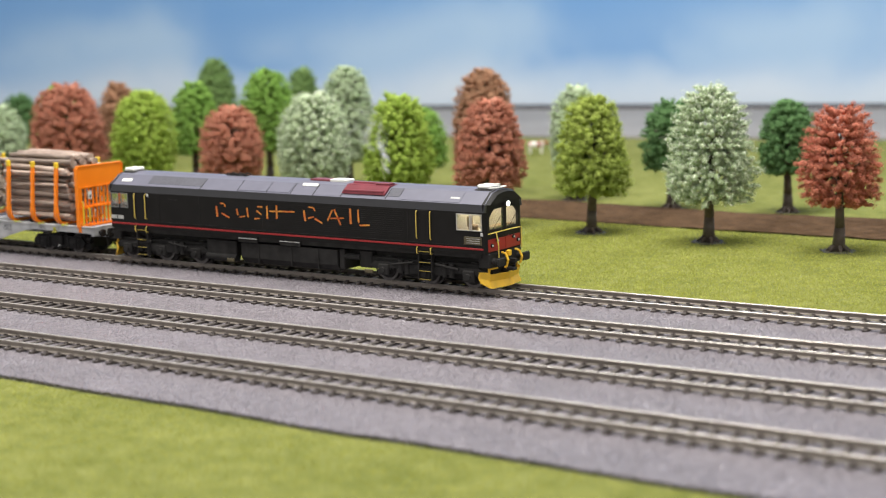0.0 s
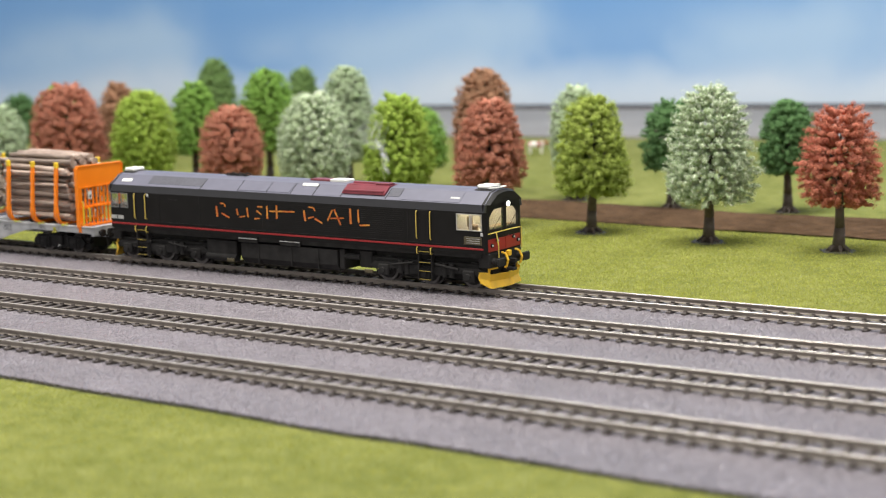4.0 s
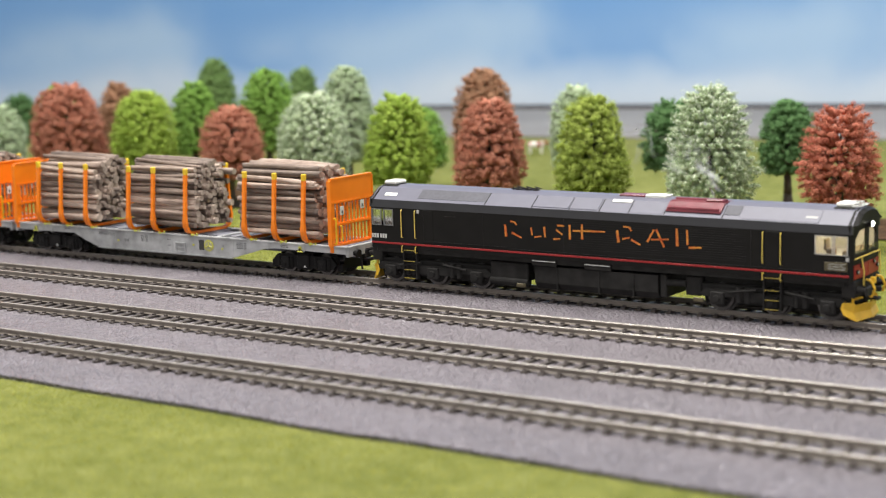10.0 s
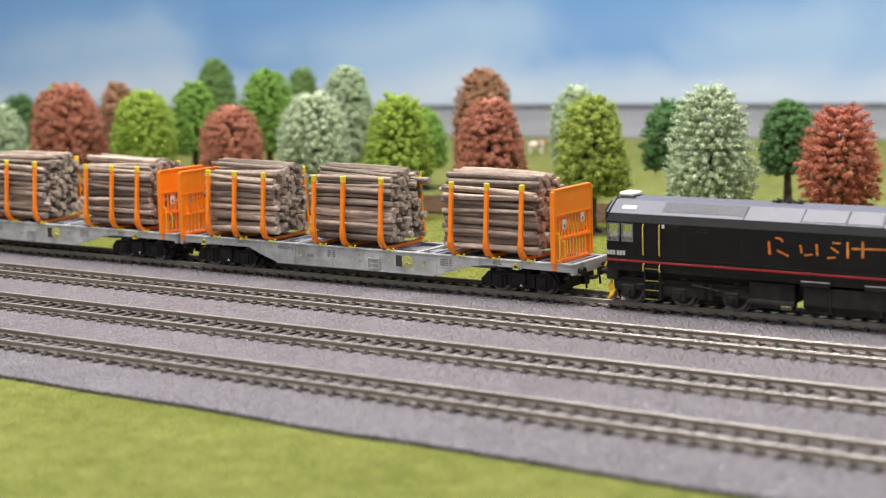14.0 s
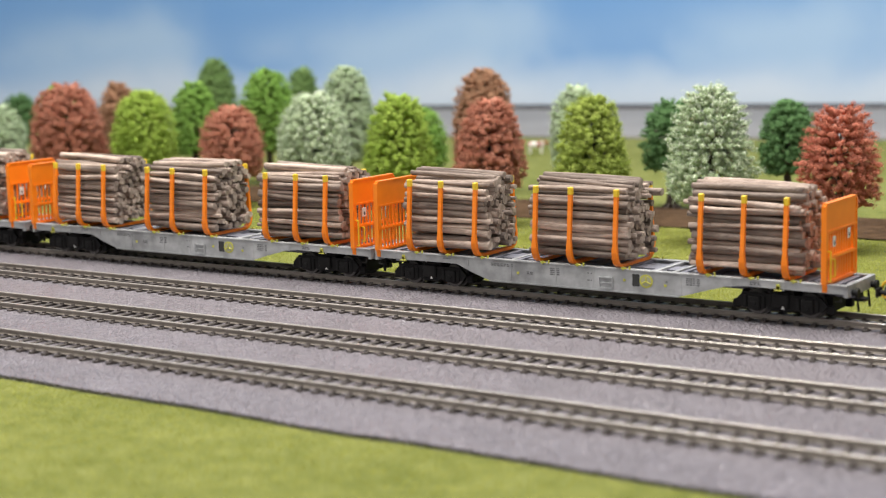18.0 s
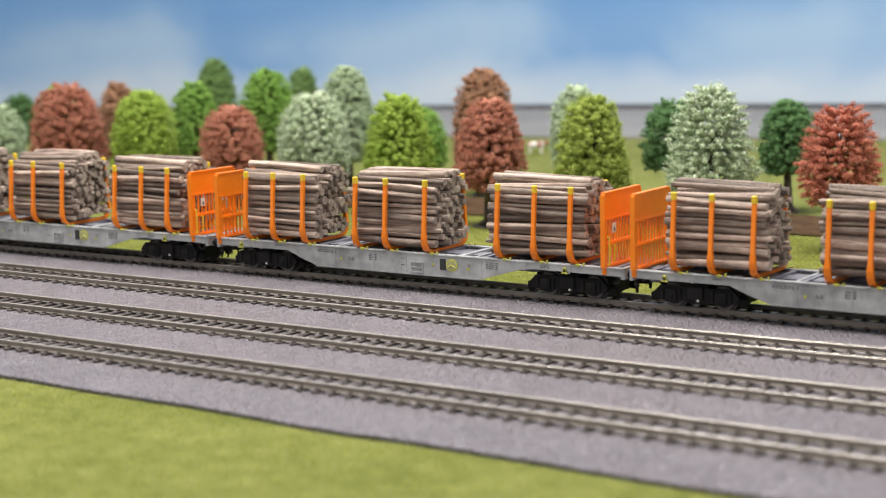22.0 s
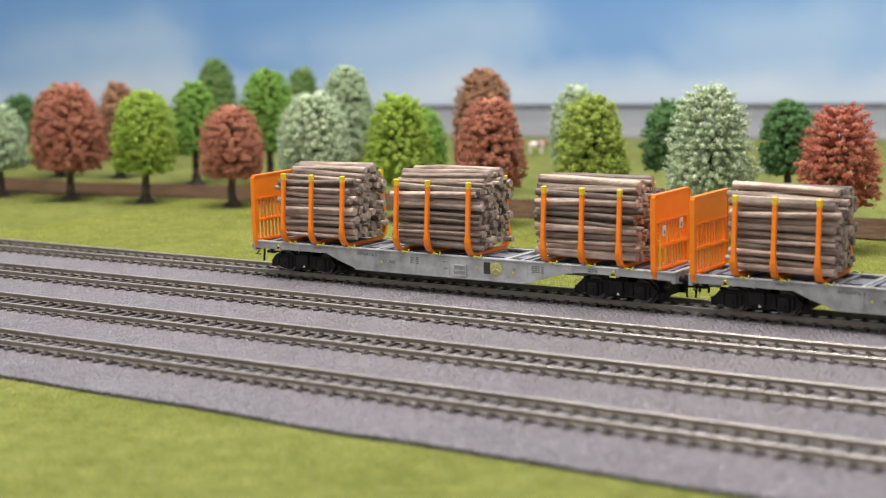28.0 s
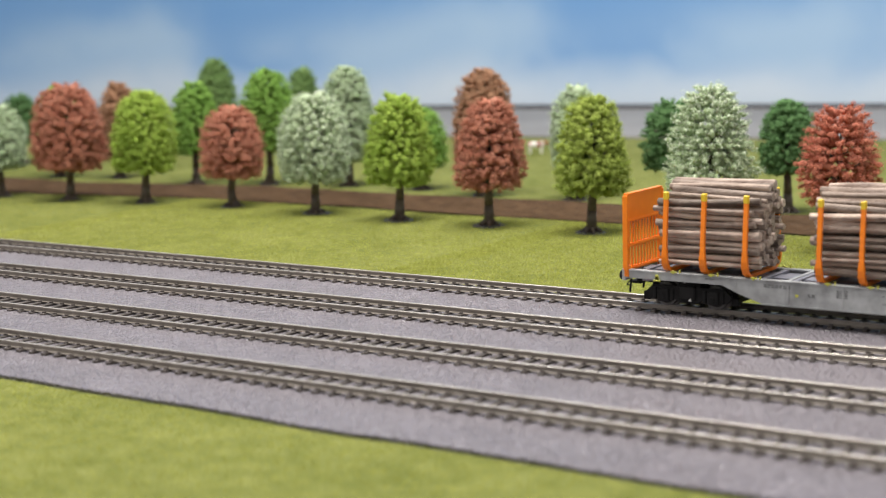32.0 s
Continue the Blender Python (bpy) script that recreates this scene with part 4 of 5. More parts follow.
def stake_frame(parent, x):
    """A U-shaped bunk: cross bar with rounded corners into two upright stakes."""
    bm = bmesh.new()
    near = [(-14.8, 49.0), (-15.6, 38.0), (-16.4, 27.0), (-16.6, 23.0), (-16.2, 20.3), (-15.2, 18.3), (-13.6, 17.1), (-11.4, 16.6)]
    line = near + [(-y, z) for y, z in reversed(near)]
    rows = []
    for i, (y, z) in enumerate(line):
        a, b = line[max(0, i - 1)], line[min(len(line) - 1, i + 1)]
        d = Vector((b[0] - a[0], b[1] - a[1])).normalized()
        n = Vector((-d.y, d.x)) * 0.75
        w = 0.86 + (0.42 if 18 < z < 24 else 0) + (0.25 if z <= 18 else 0)
        rows.append([bm.verts.new((x + sx * w, y + sn * n.x, z + sn * n.y)) for sx, sn in ((-1, -1), (1, -1), (1, 1), (-1, 1))])
    fs = [bm.faces.new(rows[0]), bm.faces.new(rows[-1])]
    for r, q in zip(rows, rows[1:]):
        for i in range(4):
            fs.append(bm.faces.new((r[i], r[(i + 1) % 4], q[(i + 1) % 4], q[i])))
    bmesh.ops.recalc_face_normals(bm, faces=fs)
    fr = part("stake_frame", bm, ORANGE, parent, "orange stake bunk")
    for s in (-1, 1):
        bm = bmesh.new()
        box(bm, x - 1.0, x + 1.0, *sorted((s * 13.8, s * 15.8)), 47.9, 51.3, 0.25)
        part("stake_tip", bm, TIPYELLOW, fr, "yellow stake tip")
        bm = bmesh.new()
        box(bm, x + 1.8, x + 4.6, *sorted((s * 14.9, s * 15.5)), 15.9, 16.5, 0.12)
        box(bm, x + 2.7, x + 3.4, *sorted((s * 14.9, s * 15.7)), 15.4, 16.9, 0.1)
        box(bm, x + 5.6, x + 6.2, *sorted((s * 14.7, s * 15.5)), 15.8, 17.3, 0.1)
        part("clamp", bm, LIME, fr, "yellow clamp")


def end_wall(parent, x, rails, flip):
    """An orange bulkhead: solid plate above, barred frame below."""
    bm = bmesh.new()
    t = 0.7
    prism(bm, [(-16.2, 38.5), (16.2, 38.5), (16.2, 47.6), (15.2, 49.6), (-15.2, 49.6), (-16.2, 47.6)], 0, x - t, x + t)
    for y0, y1, z0, z1 in ((-16.2, -13.2, 15.2, 38.5), (13.2, 16.2, 15.2, 38.5), (-13.2, 13.2, 36.9, 38.5), (-13.2, 13.2, 25.6, 27.2), (-13.2, 13.2, 15.2, 16.8)):
        box(bm, x - t, x + t, y0, y1, z0, z1)
    for s in (-1, 1):
        box(bm, x - t - 0.3, x + t + 0.3, *sorted((s * 13.6, s * 15.5)), 12.6, 18.0, 0.2)
    wl = part("end_wall", bm, ORANGE, parent, "orange barred end wall")
    # raised rim round the wall and its rails
    e = t + 0.35
    for s in (-1, 1):
        bm = bmesh.new()
        box(bm, x - e, x + e, *sorted((s * 15.5, s * 16.4)), 16.0, 48.6)
        part("rim", bm, ORANGE, wl)
    for z in (49.3, 37.6, 26.3, 15.9):
        bm = bmesh.new()
        box(bm, x - e, x + e, -15.4, 15.4, z - 0.4, z + 0.4)
        part("rim", bm, ORANGE, wl)
    for i in range(9):
        y = -10.4 + 2.6 * i
        bm = bmesh.new()
        box(bm, x - 0.35, x + 0.35, y - 0.45, y + 0.45, 16.7, 25.7)
        box(bm, x - 0.35, x + 0.35, y - 0.45, y + 0.45, 27.1, 37.0)
        part("bar", bm, ORANGE, wl)
    out = 1 if flip else -1
    for y, z in ((-8.0, 33.0), (7.5, 34.5)):
        bm = bmesh.new()
        box(bm, *sorted((x + out * t, x + out * (t + 0.4))), y - 1.4, y + 1.4, z - 2.2, z + 2.2, 0.1)
        box(bm, *sorted((x + out * (t + 0.35), x + out * (t + 0.5))), y - 0.5, y + 0.5, z - 1.4, z + 0.2, mat=1)
        part("notice", bm, [WHITE, FAINT], wl, "pale notice plate")
    if rails:
        for y, z0, z1 in ((-14.0, 17.0, 29.5), (-9.6, 18.5, 25.5)):
            bm = bmesh.new()
            X = x + out * 1.9
            pipe(bm, [(x + out * t, y, z1), (X, y, z1), (X, y, z0), (x + out * t, y, z0)], 0.4)
            part("grab_handle", bm, TIPYELLOW, wl, "yellow grab handle")


def wagon_bogie(parent, xc):
    bm = bmesh.new()
    for s in (-1, 1):
        prism(bm, [(-19, 6.2), (-16, 9.6), (16, 9.6), (19, 6.2), (17, 3.4), (7, 4.6), (4, 2.6), (-4, 2.6), (-7, 4.6), (-17, 3.4)], 1, *sorted((s * 11.4, s * 12.9)))
        for x in (-11, 11):
            box(bm, x - 2.6, x + 2.6, *sorted((s * 11.8, s * 14.0)), 2.6, 8.4, 0.5)
            rod(bm, (x, s * 13.9, 5.2), (x, s * 14.5, 5.2), 1.2, 1.0, 10)
            for d in (-3.8, 3.8):
                rod(bm, (x + d, s * 12.8, 3.4), (x + d, s * 12.8, 8.6), 1.0, seg=8)
        box(bm, -3.4, 3.4, *sorted((s * 11.8, s * 14.2)), 4.0, 10.2, 0.5)
        box(bm, -21, -18, *sorted((s * 8.0, s * 11.0)), 2.4, 6.0, 0.3)
        box(bm, 18, 21, *sorted((s * 8.0, s * 11.0)), 2.4, 6.0, 0.3)
    box(bm, -5, 5, -12, 12, 6.5, 11.4, 0.4)
    box(bm, -19, 19, -7.0, 7.0, 2.6, 9.5, 0.4)
    for v in bm.verts:
        v.co.x += xc
    bg = part("bogie", bm, BOGIE, parent, "black bogie")
    bm = bmesh.new()
    rod(bm, (xc + 1.5, -14.2, 4.2), (xc + 1.5, -14.35, 4.2), 0.01, 0.9, 3)
    part("load_mark", bm, INKGREY, bg)
    for x in (-11, 11):
        wheelset(parent, xc + x, 4.9)


def wagon():
    w = thing("timber_wagon", "light grey flat wagon with orange stake bunks and end walls", "wagon", "timber wagons")
    sill = [(-TAIL, 12.2), (-68, 12.2), (-60.5, 8.9), (-51, 5.6), (40, 5.6), (48, 8.2), (60, 11.8), (67, 12.6), (HALF, 12.2), (HALF, 16.0), (-TAIL, 16.0)]
    for s in (-1, 1):
        bm = bmesh.new()
        prism(bm, sill, 1, *sorted((s * 14.2, s * 15.0)))
        box(bm, -TAIL, HALF, *sorted((s * 12.6, s * 15.3)), 15.3, 16.0, 0.1)
        prism(bm, [(-51, 5.2), (39, 5.2), (39, 5.9), (-51, 5.9)], 1, *sorted((s * 13.4, s * 15.25)))
        for x in (-84, -62, -40, -18, 0, 40, 62, 84):
            box(bm, x - 0.35, x + 0.35, *sorted((s * 14.9, s * 15.2)), 11.8 if abs(x) > 45 else 6.0, 15.4)
        sl = part("side_sill", bm, GREY, w)
        # markings on the sill
        y = s * 15.06
        bm = bmesh.new()
        rod(bm, (24.75, y - s * 0.05, 11.2), (24.75, y + s * 0.14, 11.2), 3.0, 3.0, 26)
        em = part("emblem", bm, LIME, sl, "yellow round emblem")
        bm = bmesh.new()
        rod(bm, (24.75, y + s * 0.1, 11.2), (24.75, y + s * 0.2, 11.2), 2.35, 2.35, 20, 1)
        rod(bm, (24.75, y + s * 0.15, 11.2), (24.75, y + s * 0.26, 11.2), 2.3, 2.3, 20, 0)
        for k in range(3):
            a = math.radians(90 + 120 * k)
            rod(bm, (24.75, y + s * 0.26, 11.2), (24.75 + 2.1 * math.cos(a), y + s * 0.26, 11.2 + 2.1 * math.sin(a)), 0.3, seg=6, mat=1)
        part("emblem_mark", bm, [PALELIME, LIME], em)
        bm = bmesh.new()
        box(bm, 18.4, 21.6, *sorted((y - s * 0.05, y + s * 0.12)), 8.6, 14.0)
        part("black_panel", bm, PRINT, sl, "black panel")
        bm = bmesh.new()
        for x0, x1, zs in ((-50, -38, (13.6, 12.8)), (-20.5, -15.5, (13.4, 12.5, 11.6, 10.7)), (-2.6, 1.8, (12.6, 9.4)), (33.5, 35.2, (11.4,)), (42.5, 50, (13.6, 12.7, 11.8, 10.9)), (-32, -27.5, (10.8, 10.0)), (70, 75, (14.2, 13.4)), (-75, -70, (14.2,))):
            for z in zs:
                for k in range(int((x1 - x0) / 1.6)):
                    xx = x0 + 1.6 * k
                    box(bm, xx, xx + (1.25 if (k * 7 + int(z * 10)) % 3 else 0.8), *sorted((y - s * 0.04, y + s * 0.06)), z, z + 0.42)
        part("writing_bar", bm, FAINT, sl)["kind"] = "stuff"
        bm = bmesh.new()
        for x in (3.0, 9.2):
            box(bm, x - 0.3, x + 0.3, *sorted((y, y + s * 0.6)), 6.4, 11.8)
        for z in (6.7, 9.0, 11.5):
            box(bm, 3.0, 9.2, *sorted((y, y + s * 0.6)), z - 0.25, z + 0.25)
        part("ladder_step", bm, GREY, sl)
        for x0, z0 in ((14.2, 10.4), (32.8, 9.4), (-37, 9.6)):
            bm = bmesh.new()
            box(bm, x0, x0 + 1.1, *sorted((y - s * 0.05, y + s * 0.1)), z0, z0 + 1.1)
            part("yellow_mark", bm, LIME, sl)
        for x in (-96, 82):
            bm = bmesh.new()
            rod(bm, (x, y, 13.0), (x, y + s * 0.9, 13.0), 0.8, 0.8, 8)
            box(bm, x - 1.6, x + 1.6, *sorted((y + s * 0.5, y + s * 1.0)), 11.7, 12.3, 0.1)
            box(bm, x - 0.7, x + 0.7, *sorted((y + s * 0.3, y + s * 0.9)), 12.2, 14.6, 0.1)
            part("brake_handle", bm, LIME, sl, "yellow brake handle")
    bm = bmesh.new()
    box(bm, -HALF + 1, HALF - 1, -4.2, 4.2, 9.0, 15.0)
    for x in range(-104, 105, 13):
        box(bm, x - 1.0, x + 1.0, -14.3, 14.3, 13.4, 15.6)
    box(bm, -HALF + 4, HALF - 4, -13.0, 13.0, 13.2, 14.2)
    part("deck", bm, DECK, w, "grey-blue deck")
    for x in (-41, 28, 36, 98):
        bm = bmesh.new()
        box(bm, x - 0.8, x + 0.8, -14.0, 14.0, 14.4, 15.9, 0.1)
        part("cross_beam", bm, GREY, w)
    for s, END_X in ((-1, TAIL), (1, HALF)):
        bm = bmesh.new()
        box(bm, *sorted((s * (END_X - 1.4), s * (END_X + 0.4))), -14.9, 14.9, 10.8, 16.2, 0.3)
        part("buffer_beam", bm, GREY, w)
        for y in (-10.2, 10.2):
            bm = bmesh.new()
            rod(bm, (s * END_X, y, 12.4), (s * (END_X + 2.2), y, 12.4), 1.4, 1.3, 12)
            rod(bm, (s * (END_X + 2.0), y, 12.4), (s * (END_X + 3.0), y, 12.4), 2.2, 2.0, 14)
            part("buffer", bm, BOGIE, w)
        bm = bmesh.new()
        box(bm, *sorted((s * (END_X - 2), s * (END_X + 2.6))), -2.4, 2.4, 7.2, 8.8, 0.4)
        rod(bm, (s * (END_X + 0.6), -6, 11), (s * (END_X + 1.4), -6, 3.8), 0.5, seg=8)
        rod(bm, (s * (END_X + 0.6), 6, 11), (s * (END_X + 1.4), 6, 3.8), 0.5, seg=8)
        box(bm, *sorted((s * (END_X - 16), s * END_X)), -3, 3, 8.4, 10.4, 0.3)
        part("coupling", bm, BOGIE, w)
        bm = bmesh.new()
        pipe(bm, [(s * (END_X - 3), -13.6, 11.0), (s * (END_X - 2.0), -15.2, 9.2), (s * (END_X - 4.5), -15.2, 9.0)], 0.3)
        part("shunter_step", bm, BOGIE, w)
    wagon_bogie(w, -83.5)
    wagon_bogie(w, 82.0)
    for x in STAKES:
        stake_frame(w, x)
    end_wall(w, 100.7, True, True)
    end_wall(w, -110.0, False, False)
    return w


first = wagon()
wagons = [first]
for k in (1, 2):
    c = copy_thing(first, at_mm(0, 0, 0))
    wagons.append(c)
for c in wagons[1:]:
    sets = [o for o in c.children if o.name.startswith("wheelset")]
    for o in sets:
        WHEELS.append((o, o.matrix_basis.translation.x / MM, 4.9))
for i, (w, dx) in enumerate(zip(wagons, WAGON_DX)):
    MOVERS.append((w, dx, 0, i + 1))

# ---- timber loads ----
LOGBARK = material("dry_log_bark", (0.085, 0.056, 0.044), 0.62, scale=520, colour2=(0.50, 0.395, 0.33), per_object=0.55, bump=0.5, bump_scale=800, spec=0.3, stretch=0.05, detail=3.0)
LOGEND = material("sawn_log_end", (0.25, 0.195, 0.16), 0.85, scale=500, colour2=(0.50, 0.415, 0.345), per_object=0.25, spec=0.1)


def log_mesh(seed, length, r):
    rng = np.random.default_rng(seed)
    bm = bmesh.new()
    bend = rng.normal(0, 0.28, 2)
    rows = []
    for f in (-0.5, -0.17, 0.2, 0.5):
        rad = r * (1 + 0.12 * f * rng.choice((-1, 1))) * rng.uniform(0.93, 1.06)
        cy, cz = bend * (1 - 4 * f * f) + rng.normal(0, 0.07, 2)
        rows.append([bm.verts.new((f * length, cy + rad * math.cos(a) * rng.uniform(0.92, 1.06), cz + rad * math.sin(a) * rng.uniform(0.92, 1.06)))
                     for a in [2 * math.pi * i / 8 for i in range(8)]])
    for e in (rows[0], rows[-1]):
        bm.faces.new(e).material_index = 1
    for p, q in zip(rows, rows[1:]):
        for i in range(8):
            f = bm.faces.new((p[i], p[(i + 1) % 8], q[(i + 1) % 8], q[i]))
            f.smooth = True
    bmesh.ops.recalc_face_normals(bm, faces=list(bm.faces))
    return mesh_of("log", bm, [LOGBARK, LOGEND])


LOGS = {n: [(r, log_mesh(100 * n + i, LOADS[n][3] - LOADS[n][2] - 1.0, r)) for i, r in enumerate((0.9, 1.05, 1.15, 1.25, 1.35, 1.45, 1.6, 1.9))] for n in range(3)}


def log_stack(which, seed):
    rng = np.random.default_rng(seed)
    st = thing("log_stack", "stack of thin grey-brown timber logs held by orange stakes", "timber load", "timber loads")
    z, row = 17.9, 0
    while z < 48.6:
        y = -13.6 + (1.0 if row % 2 else 0)
        limit = 13.8 if z < 42.6 else (11.5 if z < 45 else 7.0 + rng.uniform(-2, 3))
        if z >= 42.6:
            y = -limit + rng.uniform(0, 2)
        while y < limit:
            r, me = LOGS[which][rng.integers(0, 8)]
            slip = -3.0 * (y + 14) / 28 + 0.8 + rng.normal(0, 1.2) + (rng.uniform(-3.2, 3.2) if rng.random() < 0.16 else 0)
            o = share("log", me, st, at_mm(slip, y + r * 0.9, z + r * 0.85 + rng.uniform(-0.4, 0.4), rng.uniform(0, 360), rng.normal(0, 1.3), rng.normal(0, 1.2) + (180 if rng.random() < 0.5 else 0)))
            y += 2 * r * rng.uniform(1.04, 1.5)
        z += 2.7
        row += 1
    return st


for i, dx in enumerate(WAGON_DX):
    for k, (*_, x0, x1) in enumerate(LOADS):
        st = log_stack(k, 7 + 10 * i + k)
        MOVERS.append((st, dx + (x0 + x1) / 2, 0, i + 1))
# ---- a cow on the far meadow ----
HIDE = material("white_hide", (0.84, 0.80, 0.77), 0.7, var=0.06, scale=110)
PATCH = material("red_brown_patch", (0.30, 0.07, 0.05), 0.7, var=0.2, scale=110)
cow = thing("cow", "white toy cow with red-brown patches grazing", "cow")
cow.matrix_basis = at_mm(-714, 569, ground_height(-714, 569), 0, 0, 28)
bm = bmesh.new()
rod(bm, (-8, 0, 11), (7, 0, 11.6), 3.6, 3.9, 12)
rod(bm, (-9.6, 0, 11), (-8, 0, 11), 2.4, 3.6, 12)
rod(bm, (7, 0, 11.6), (8.6, 0, 11.8), 3.9, 2.2, 12)
part("body", bm, HIDE, cow, smooth=True)
bm = bmesh.new()
rod(bm, (1.5, 0, 11.5), (6.2, 0, 11.9), 4.0, 4.05, 12)
rod(bm, (-8.6, 0, 11.4), (-6.4, 0, 11.3), 3.45, 3.8, 12)
part("patch", bm, PATCH, cow, "red-brown patches", smooth=True)
bm = bmesh.new()
rod(bm, (8, 0, 12.2), (11.5, 0, 14.2), 2.2, 1.6, 10)
rod(bm, (11, 0, 14.6), (14.8, 0, 12.2), 1.7, 1.0, 10)
part("head", bm, PATCH, cow, smooth=True)
for x, y in ((-7, -2), (-7, 2), (6, -2), (6, 2)):
    bm = bmesh.new()
    rod(bm, (x, y, 9), (x, y, 0), 1.3, 0.9, 8)
    part("leg", bm, HIDE, cow)

cow.scale = (0.72, 0.72, 0.72)

# ---- static grass fibres ----
def mat_height(x, y):
    """Height of the grass mat between the corners of its cells."""
    gx, gy = np.linspace(-2600, 1500, 171), np.linspace(-1500, 1150, 131)
    i, j = ((x + 2600) / (gx[1] - gx[0])).astype(int), ((y + 1500) / (gy[1] - gy[0])).astype(int)
    u, v = (x - gx[i]) / (gx[1] - gx[0]), (y - gy[j]) / (gy[1] - gy[0])
    known = {}
    for a, b in set(zip(i.tolist(), j.tolist())):
        for p in (0, 1):
            for q in (0, 1):
                known[a + p, b + q] = ground_height(gx[a + p], gy[b + q])
    h = [np.array([known[a + p, b + q] for a, b in zip(i.tolist(), j.tolist())]) for p, q in ((0, 0), (1, 0), (0, 1), (1, 1))]
    return (h[0] * (1 - u) + h[1] * u) * (1 - v) + (h[2] * (1 - u) + h[3] * u) * v


def fibres(name, regions, label):
    rng = np.random.default_rng(5)
    vs, fs, o = [], [], 0
    for x0, x1, y0, y1, num, tall in regions:
        x, y = rng.uniform(x0, x1, num), rng.uniform(y0, y1, num)
        if y0 < -100:
            keep = y < np.array([edge_wave(q) for q in x]) - 1.0
            x, y = x[keep], y[keep]
        z = mat_height(x, y)
        n = len(x)
        a = rng.uniform(0, 2 * math.pi, n)
        h = rng.uniform(0.45, 1.0, n) * tall
        w = 0.17
        lean = rng.normal(0, 0.42, (n, 2)) * h[:, None]
        p = np.stack([x, y, z - 0.1], -1)
        d = np.stack([np.cos(a) * w, np.sin(a) * w, 0 * a], -1)
        t = p + np.stack([lean[:, 0], lean[:, 1], rng.uniform(0.6, 1.0, n) * h], -1)
        vs.append(np.stack([p - d, p + d, t], 1).reshape(-1, 3))
        fs.append(np.arange(3 * n).reshape(-1, 3) + o)
        o += 3 * n
    me = bpy.data.meshes.new(name)
    me.from_pydata((np.concatenate(vs) * MM).tolist(), [], np.concatenate(fs).tolist())
    me.materials.append(foliage("grass_fibre", (0.31, 0.335, 0.062), (0.57, 0.575, 0.15)))
    return tagged(new(name, me), label, "grass", "", "stuff")


fibres("grass_fibres", [(-480, -130, 13, 222, 150000, 1.25), (-770, -460, 13, 222, 110000, 1.1), (-1060, -750, 13, 222, 50000, 1.0), (-500, -120, -330, -212, 70000, 1.1)], "short yellow-green grass fibres standing on the mat")

# ---- smoke: thin wisps over the exhaust ----
def smoke_mat():
    m = bpy.data.materials.new("pale_smoke")
    m.use_nodes = True
    n, l = m.node_tree.nodes, m.node_tree.links
    b = n["Principled BSDF"]
    b.inputs["Base Color"].default_value, b.inputs["Roughness"].default_value, b.inputs["Specular IOR Level"].default_value = (0.8, 0.82, 0.85, 1), 1.0, 0.0
    co = n.new("ShaderNodeTexCoord")
    gr = n.new("ShaderNodeTexGradient")
    gr.gradient_type = "SPHERICAL"
    mp = n.new("ShaderNodeMapping")
    mp.inputs["Location"].default_value, mp.inputs["Scale"].default_value = (-1, -1, -1), (2, 2, 2)
    l.new(co.outputs["Generated"], mp.inputs[0])
    l.new(mp.outputs[0], gr.inputs[0])
    no = n.new("ShaderNodeTexNoise")
    no.inputs["Scale"].default_value, no.inputs["Detail"].default_value = 140, 3
    l.new(co.outputs["Object"], no.inputs["Vector"])
    mr = n.new("ShaderNodeMapRange")
    mr.inputs["From Min"].default_value, mr.inputs["From Max"].default_value, mr.inputs["To Max"].default_value = 0.33, 0.66, 0.7
    l.new(no.outputs["Fac"], mr.inputs["Value"])
    mu = n.new("ShaderNodeMath")
    mu.operation = "MULTIPLY"
    l.new(gr.outputs["Fac"], mu.inputs[0])
    l.new(mr.outputs[0], mu.inputs[1])
    l.new(mu.outputs[0], b.inputs["Alpha"])
    return m


SMOKE_MAT = smoke_mat()


def wisp(parent, tall, wide, seed):
    """A curled upright ribbon, round which the smoke is thickest at its core."""
    rng = np.random.default_rng(seed)
    bm = bmesh.new()
    rows = []
    for i in range(13):
        f = i / 12
        bend = 0.25 * wide * math.sin(2.2 * math.pi * f + seed)
        rows.append([bm.verts.new((bend + wide * (g - 0.5), 0.25 * wide * math.cos(3 * f + 4 * g + seed), tall * (f - 0.5))) for g in (0, 0.25, 0.5, 0.75, 1)])
    for p, q in zip(rows, rows[1:]):
        for i in range(4):
            bm.faces.new((p[i], p[i + 1], q[i + 1], q[i]))
    ob = part("wisp", bm, SMOKE_MAT, parent, smooth=True)
    ob.visible_shadow = False
    return ob


smoke = thing("exhaust_smoke", "thin pale smoke rising from the locomotive exhaust", "smoke")
MOVERS.append((smoke, LOCO_DX + 49, 44.0, 0))
for k, (tall, wide, up, back) in enumerate(((16, 5, 6, 0), (17, 6, 13, 0.5), (20, 8, 20, 5), (24, 13, 25, 15), (26, 20, 28, 29))):
    ob = wisp(smoke, tall, wide, k)
    rows = []
    for t in [0.8 * i for i in range(41)]:
        drive = min(1, max(0, (t - 4.5) / 3))
        sway = math.sin(1.7 * t + 1.3 * k)
        rows.append((t, at_mm(-back * (0.35 + 0.8 * drive) + 0.5 * k * sway, 0.5 * k * math.sin(1.1 * t + k), up * (1 - 0.2 * drive) + 0.4 * k * math.cos(1.3 * t + k),
                              0, -2 - (1 + 9 * k) * drive + 2.5 * (k + 1) * sway, 8 * math.sin(0.9 * t + 2 * k))))
    SMOKE.append((ob, rows))
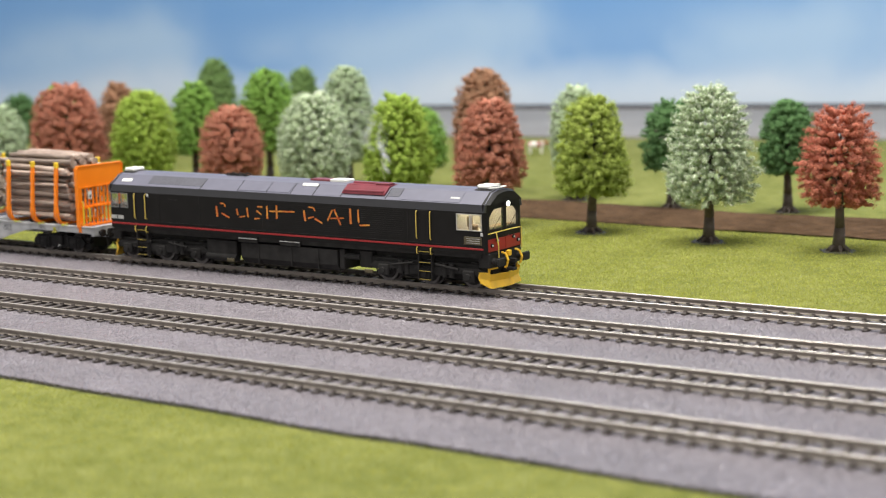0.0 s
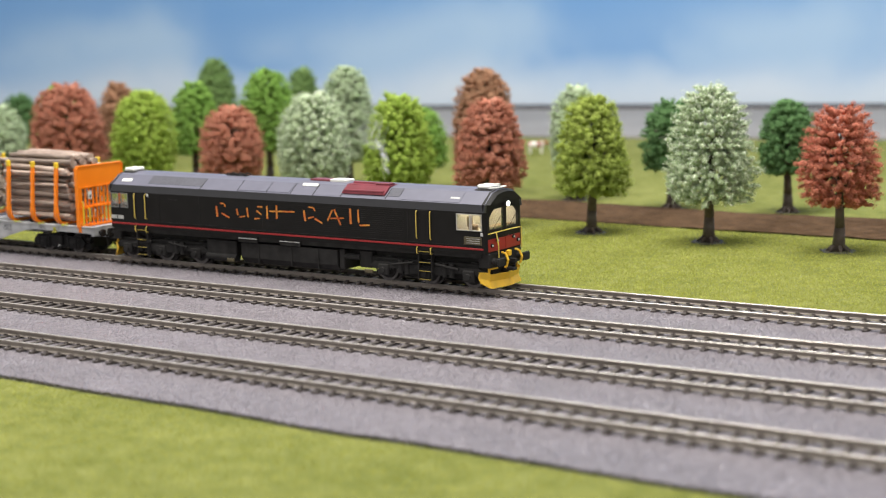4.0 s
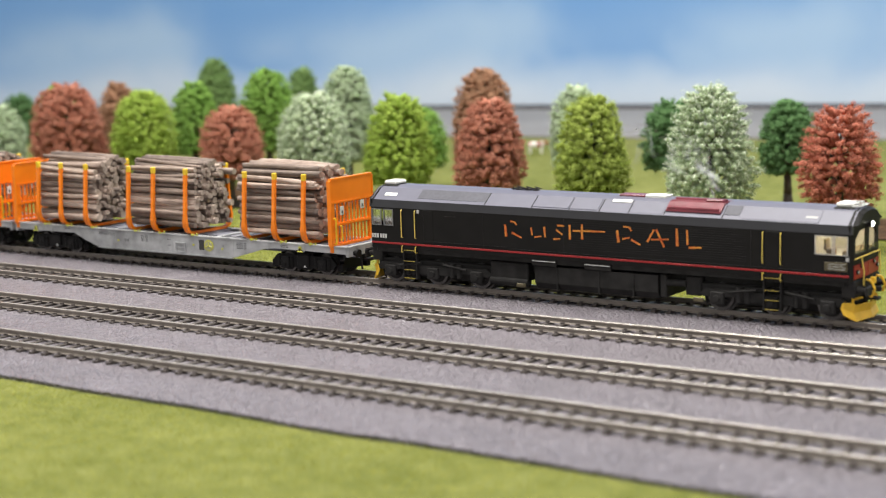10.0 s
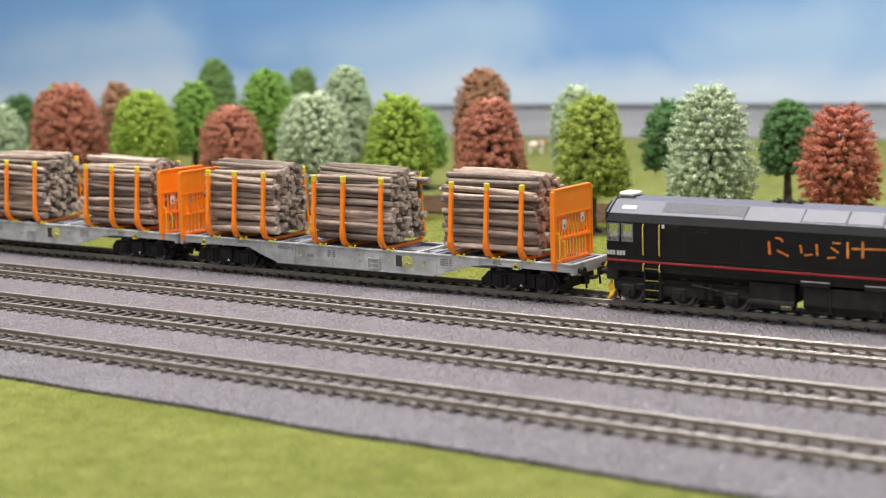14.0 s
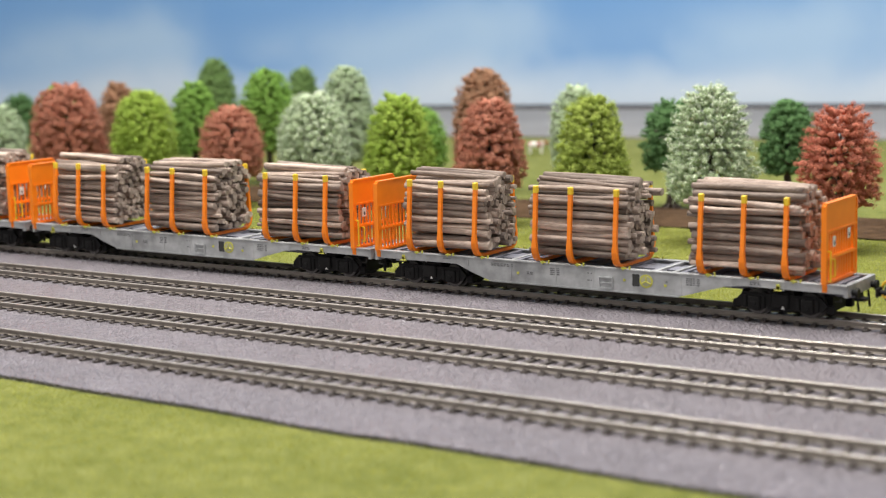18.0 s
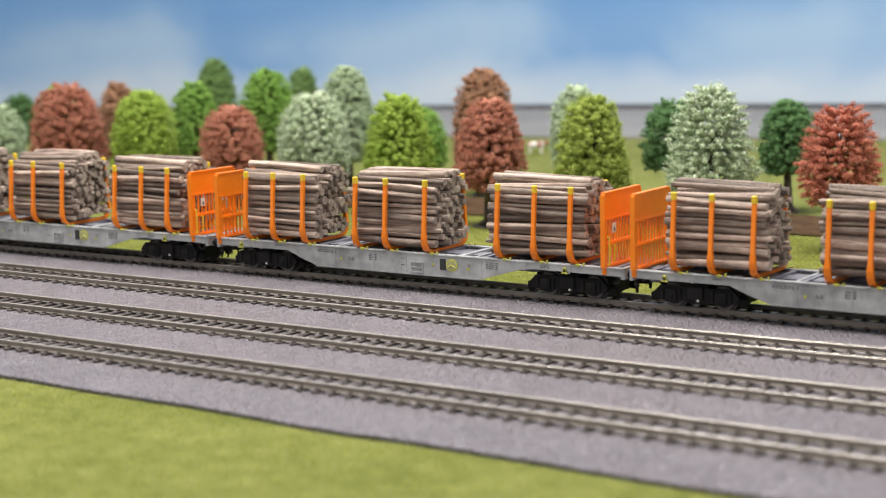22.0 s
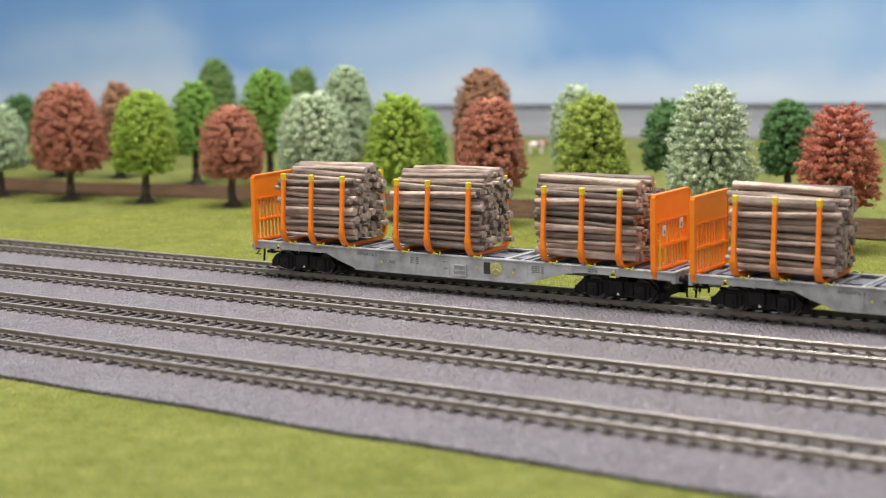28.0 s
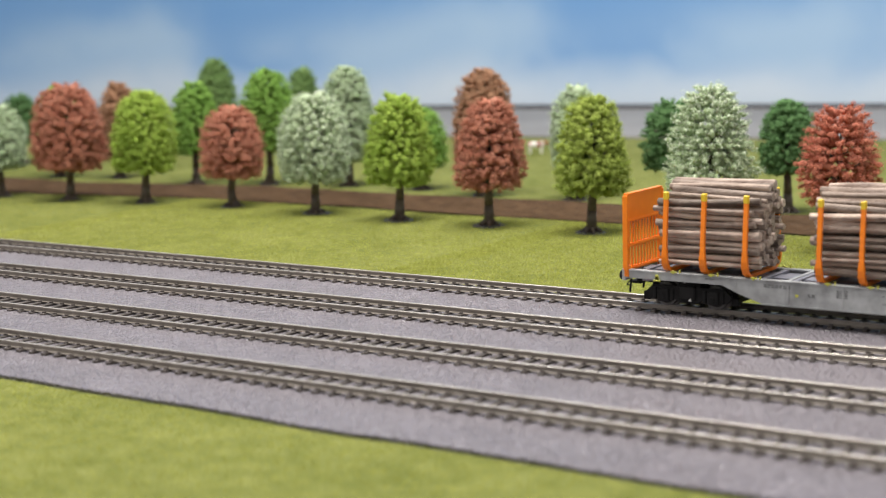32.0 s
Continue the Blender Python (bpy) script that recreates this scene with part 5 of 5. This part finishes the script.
# ---- what moves: the train, its loads, wheels and smoke ----
# place of the train along the track, in millimetres
RUN = [(0.0, -536.9), (3.5, -536.9), (4.1, -536.9), (4.5, -535.5), (5.0, -529.5), (5.5, -519.0), (6.0, -504.0), (6.5, -485.1), (7.0, -467.4),
       (7.5, -450.8), (8.0, -435.4), (8.5, -420.4), (9.0, -404.6), (9.5, -389.4), (10.0, -372.9), (10.5, -357.2), (11.0, -342.2), (11.5, -327.1),
       (12.0, -312.7), (12.5, -297.6), (13.0, -282.8), (13.5, -267.7), (14.0, -252.6), (14.5, -237.7), (15.5, -208.1), (16.5, -178.4), (17.0, -163.7),
       (17.5, -148.8), (18.0, -133.6), (18.5, -118.4), (19.0, -103.0), (19.5, -88.1), (20.0, -73.5), (20.5, -58.4), (21.0, -42.3), (21.5, -22.9),
       (22.0, -4.3), (22.5, 14.4), (23.0, 32.3), (23.5, 51.7), (24.0, 72.0), (24.5, 93.4), (25.0, 113.2), (25.5, 134.3), (26.5, 176.6),
       (27.5, 221.6), (28.0, 246.7), (28.5, 270.8), (29.0, 296.9), (29.5, 321.6), (30.0, 345.3), (30.5, 370.5), (31.0, 396.0), (31.5, 420.2),
       (32.0, 444.8)]


def place_at(t):
    return float(np.interp(t, [r[0] for r in RUN], [r[1] for r in RUN]))


def slack(t, place):
    """How far a wagon still stands closed up before the couplings draw tight; place: 0 the locomotive, 1 to 3 the wagons."""
    closed = (0.0, 2.0, 1.4, 0.8)[place]
    return closed * float(np.interp(t, [11.5, 12.5, 13.0, 13.5, 14.0], [1.0, 0.75, 0.5, 0.2, 0.0]))


def motions():
    for ob, dx, z, place in MOVERS:
        walk(ob, [(t, at_mm(s + dx + slack(t, place), 0, z)) for t, s in RUN])
    times = [0.0, 4.1] + [4.3 + 0.15 * i for i in range(185)]
    times = [t for t in times if t < 32.0] + [32.0]
    for ob, x, radius in WHEELS:
        rows, last = [], None
        for t in times:
            s = place_at(t)
            if last is None or abs(s - last) / radius > 1.0 or t in (4.1, 32.0):
                rows.append((t, at_mm(x, 0, radius, 0, math.degrees((s - RUN[0][1]) / radius), 0)))
                last = s
        walk(ob, rows)
    for ob, rows in SMOKE:
        walk(ob, rows)


motions()
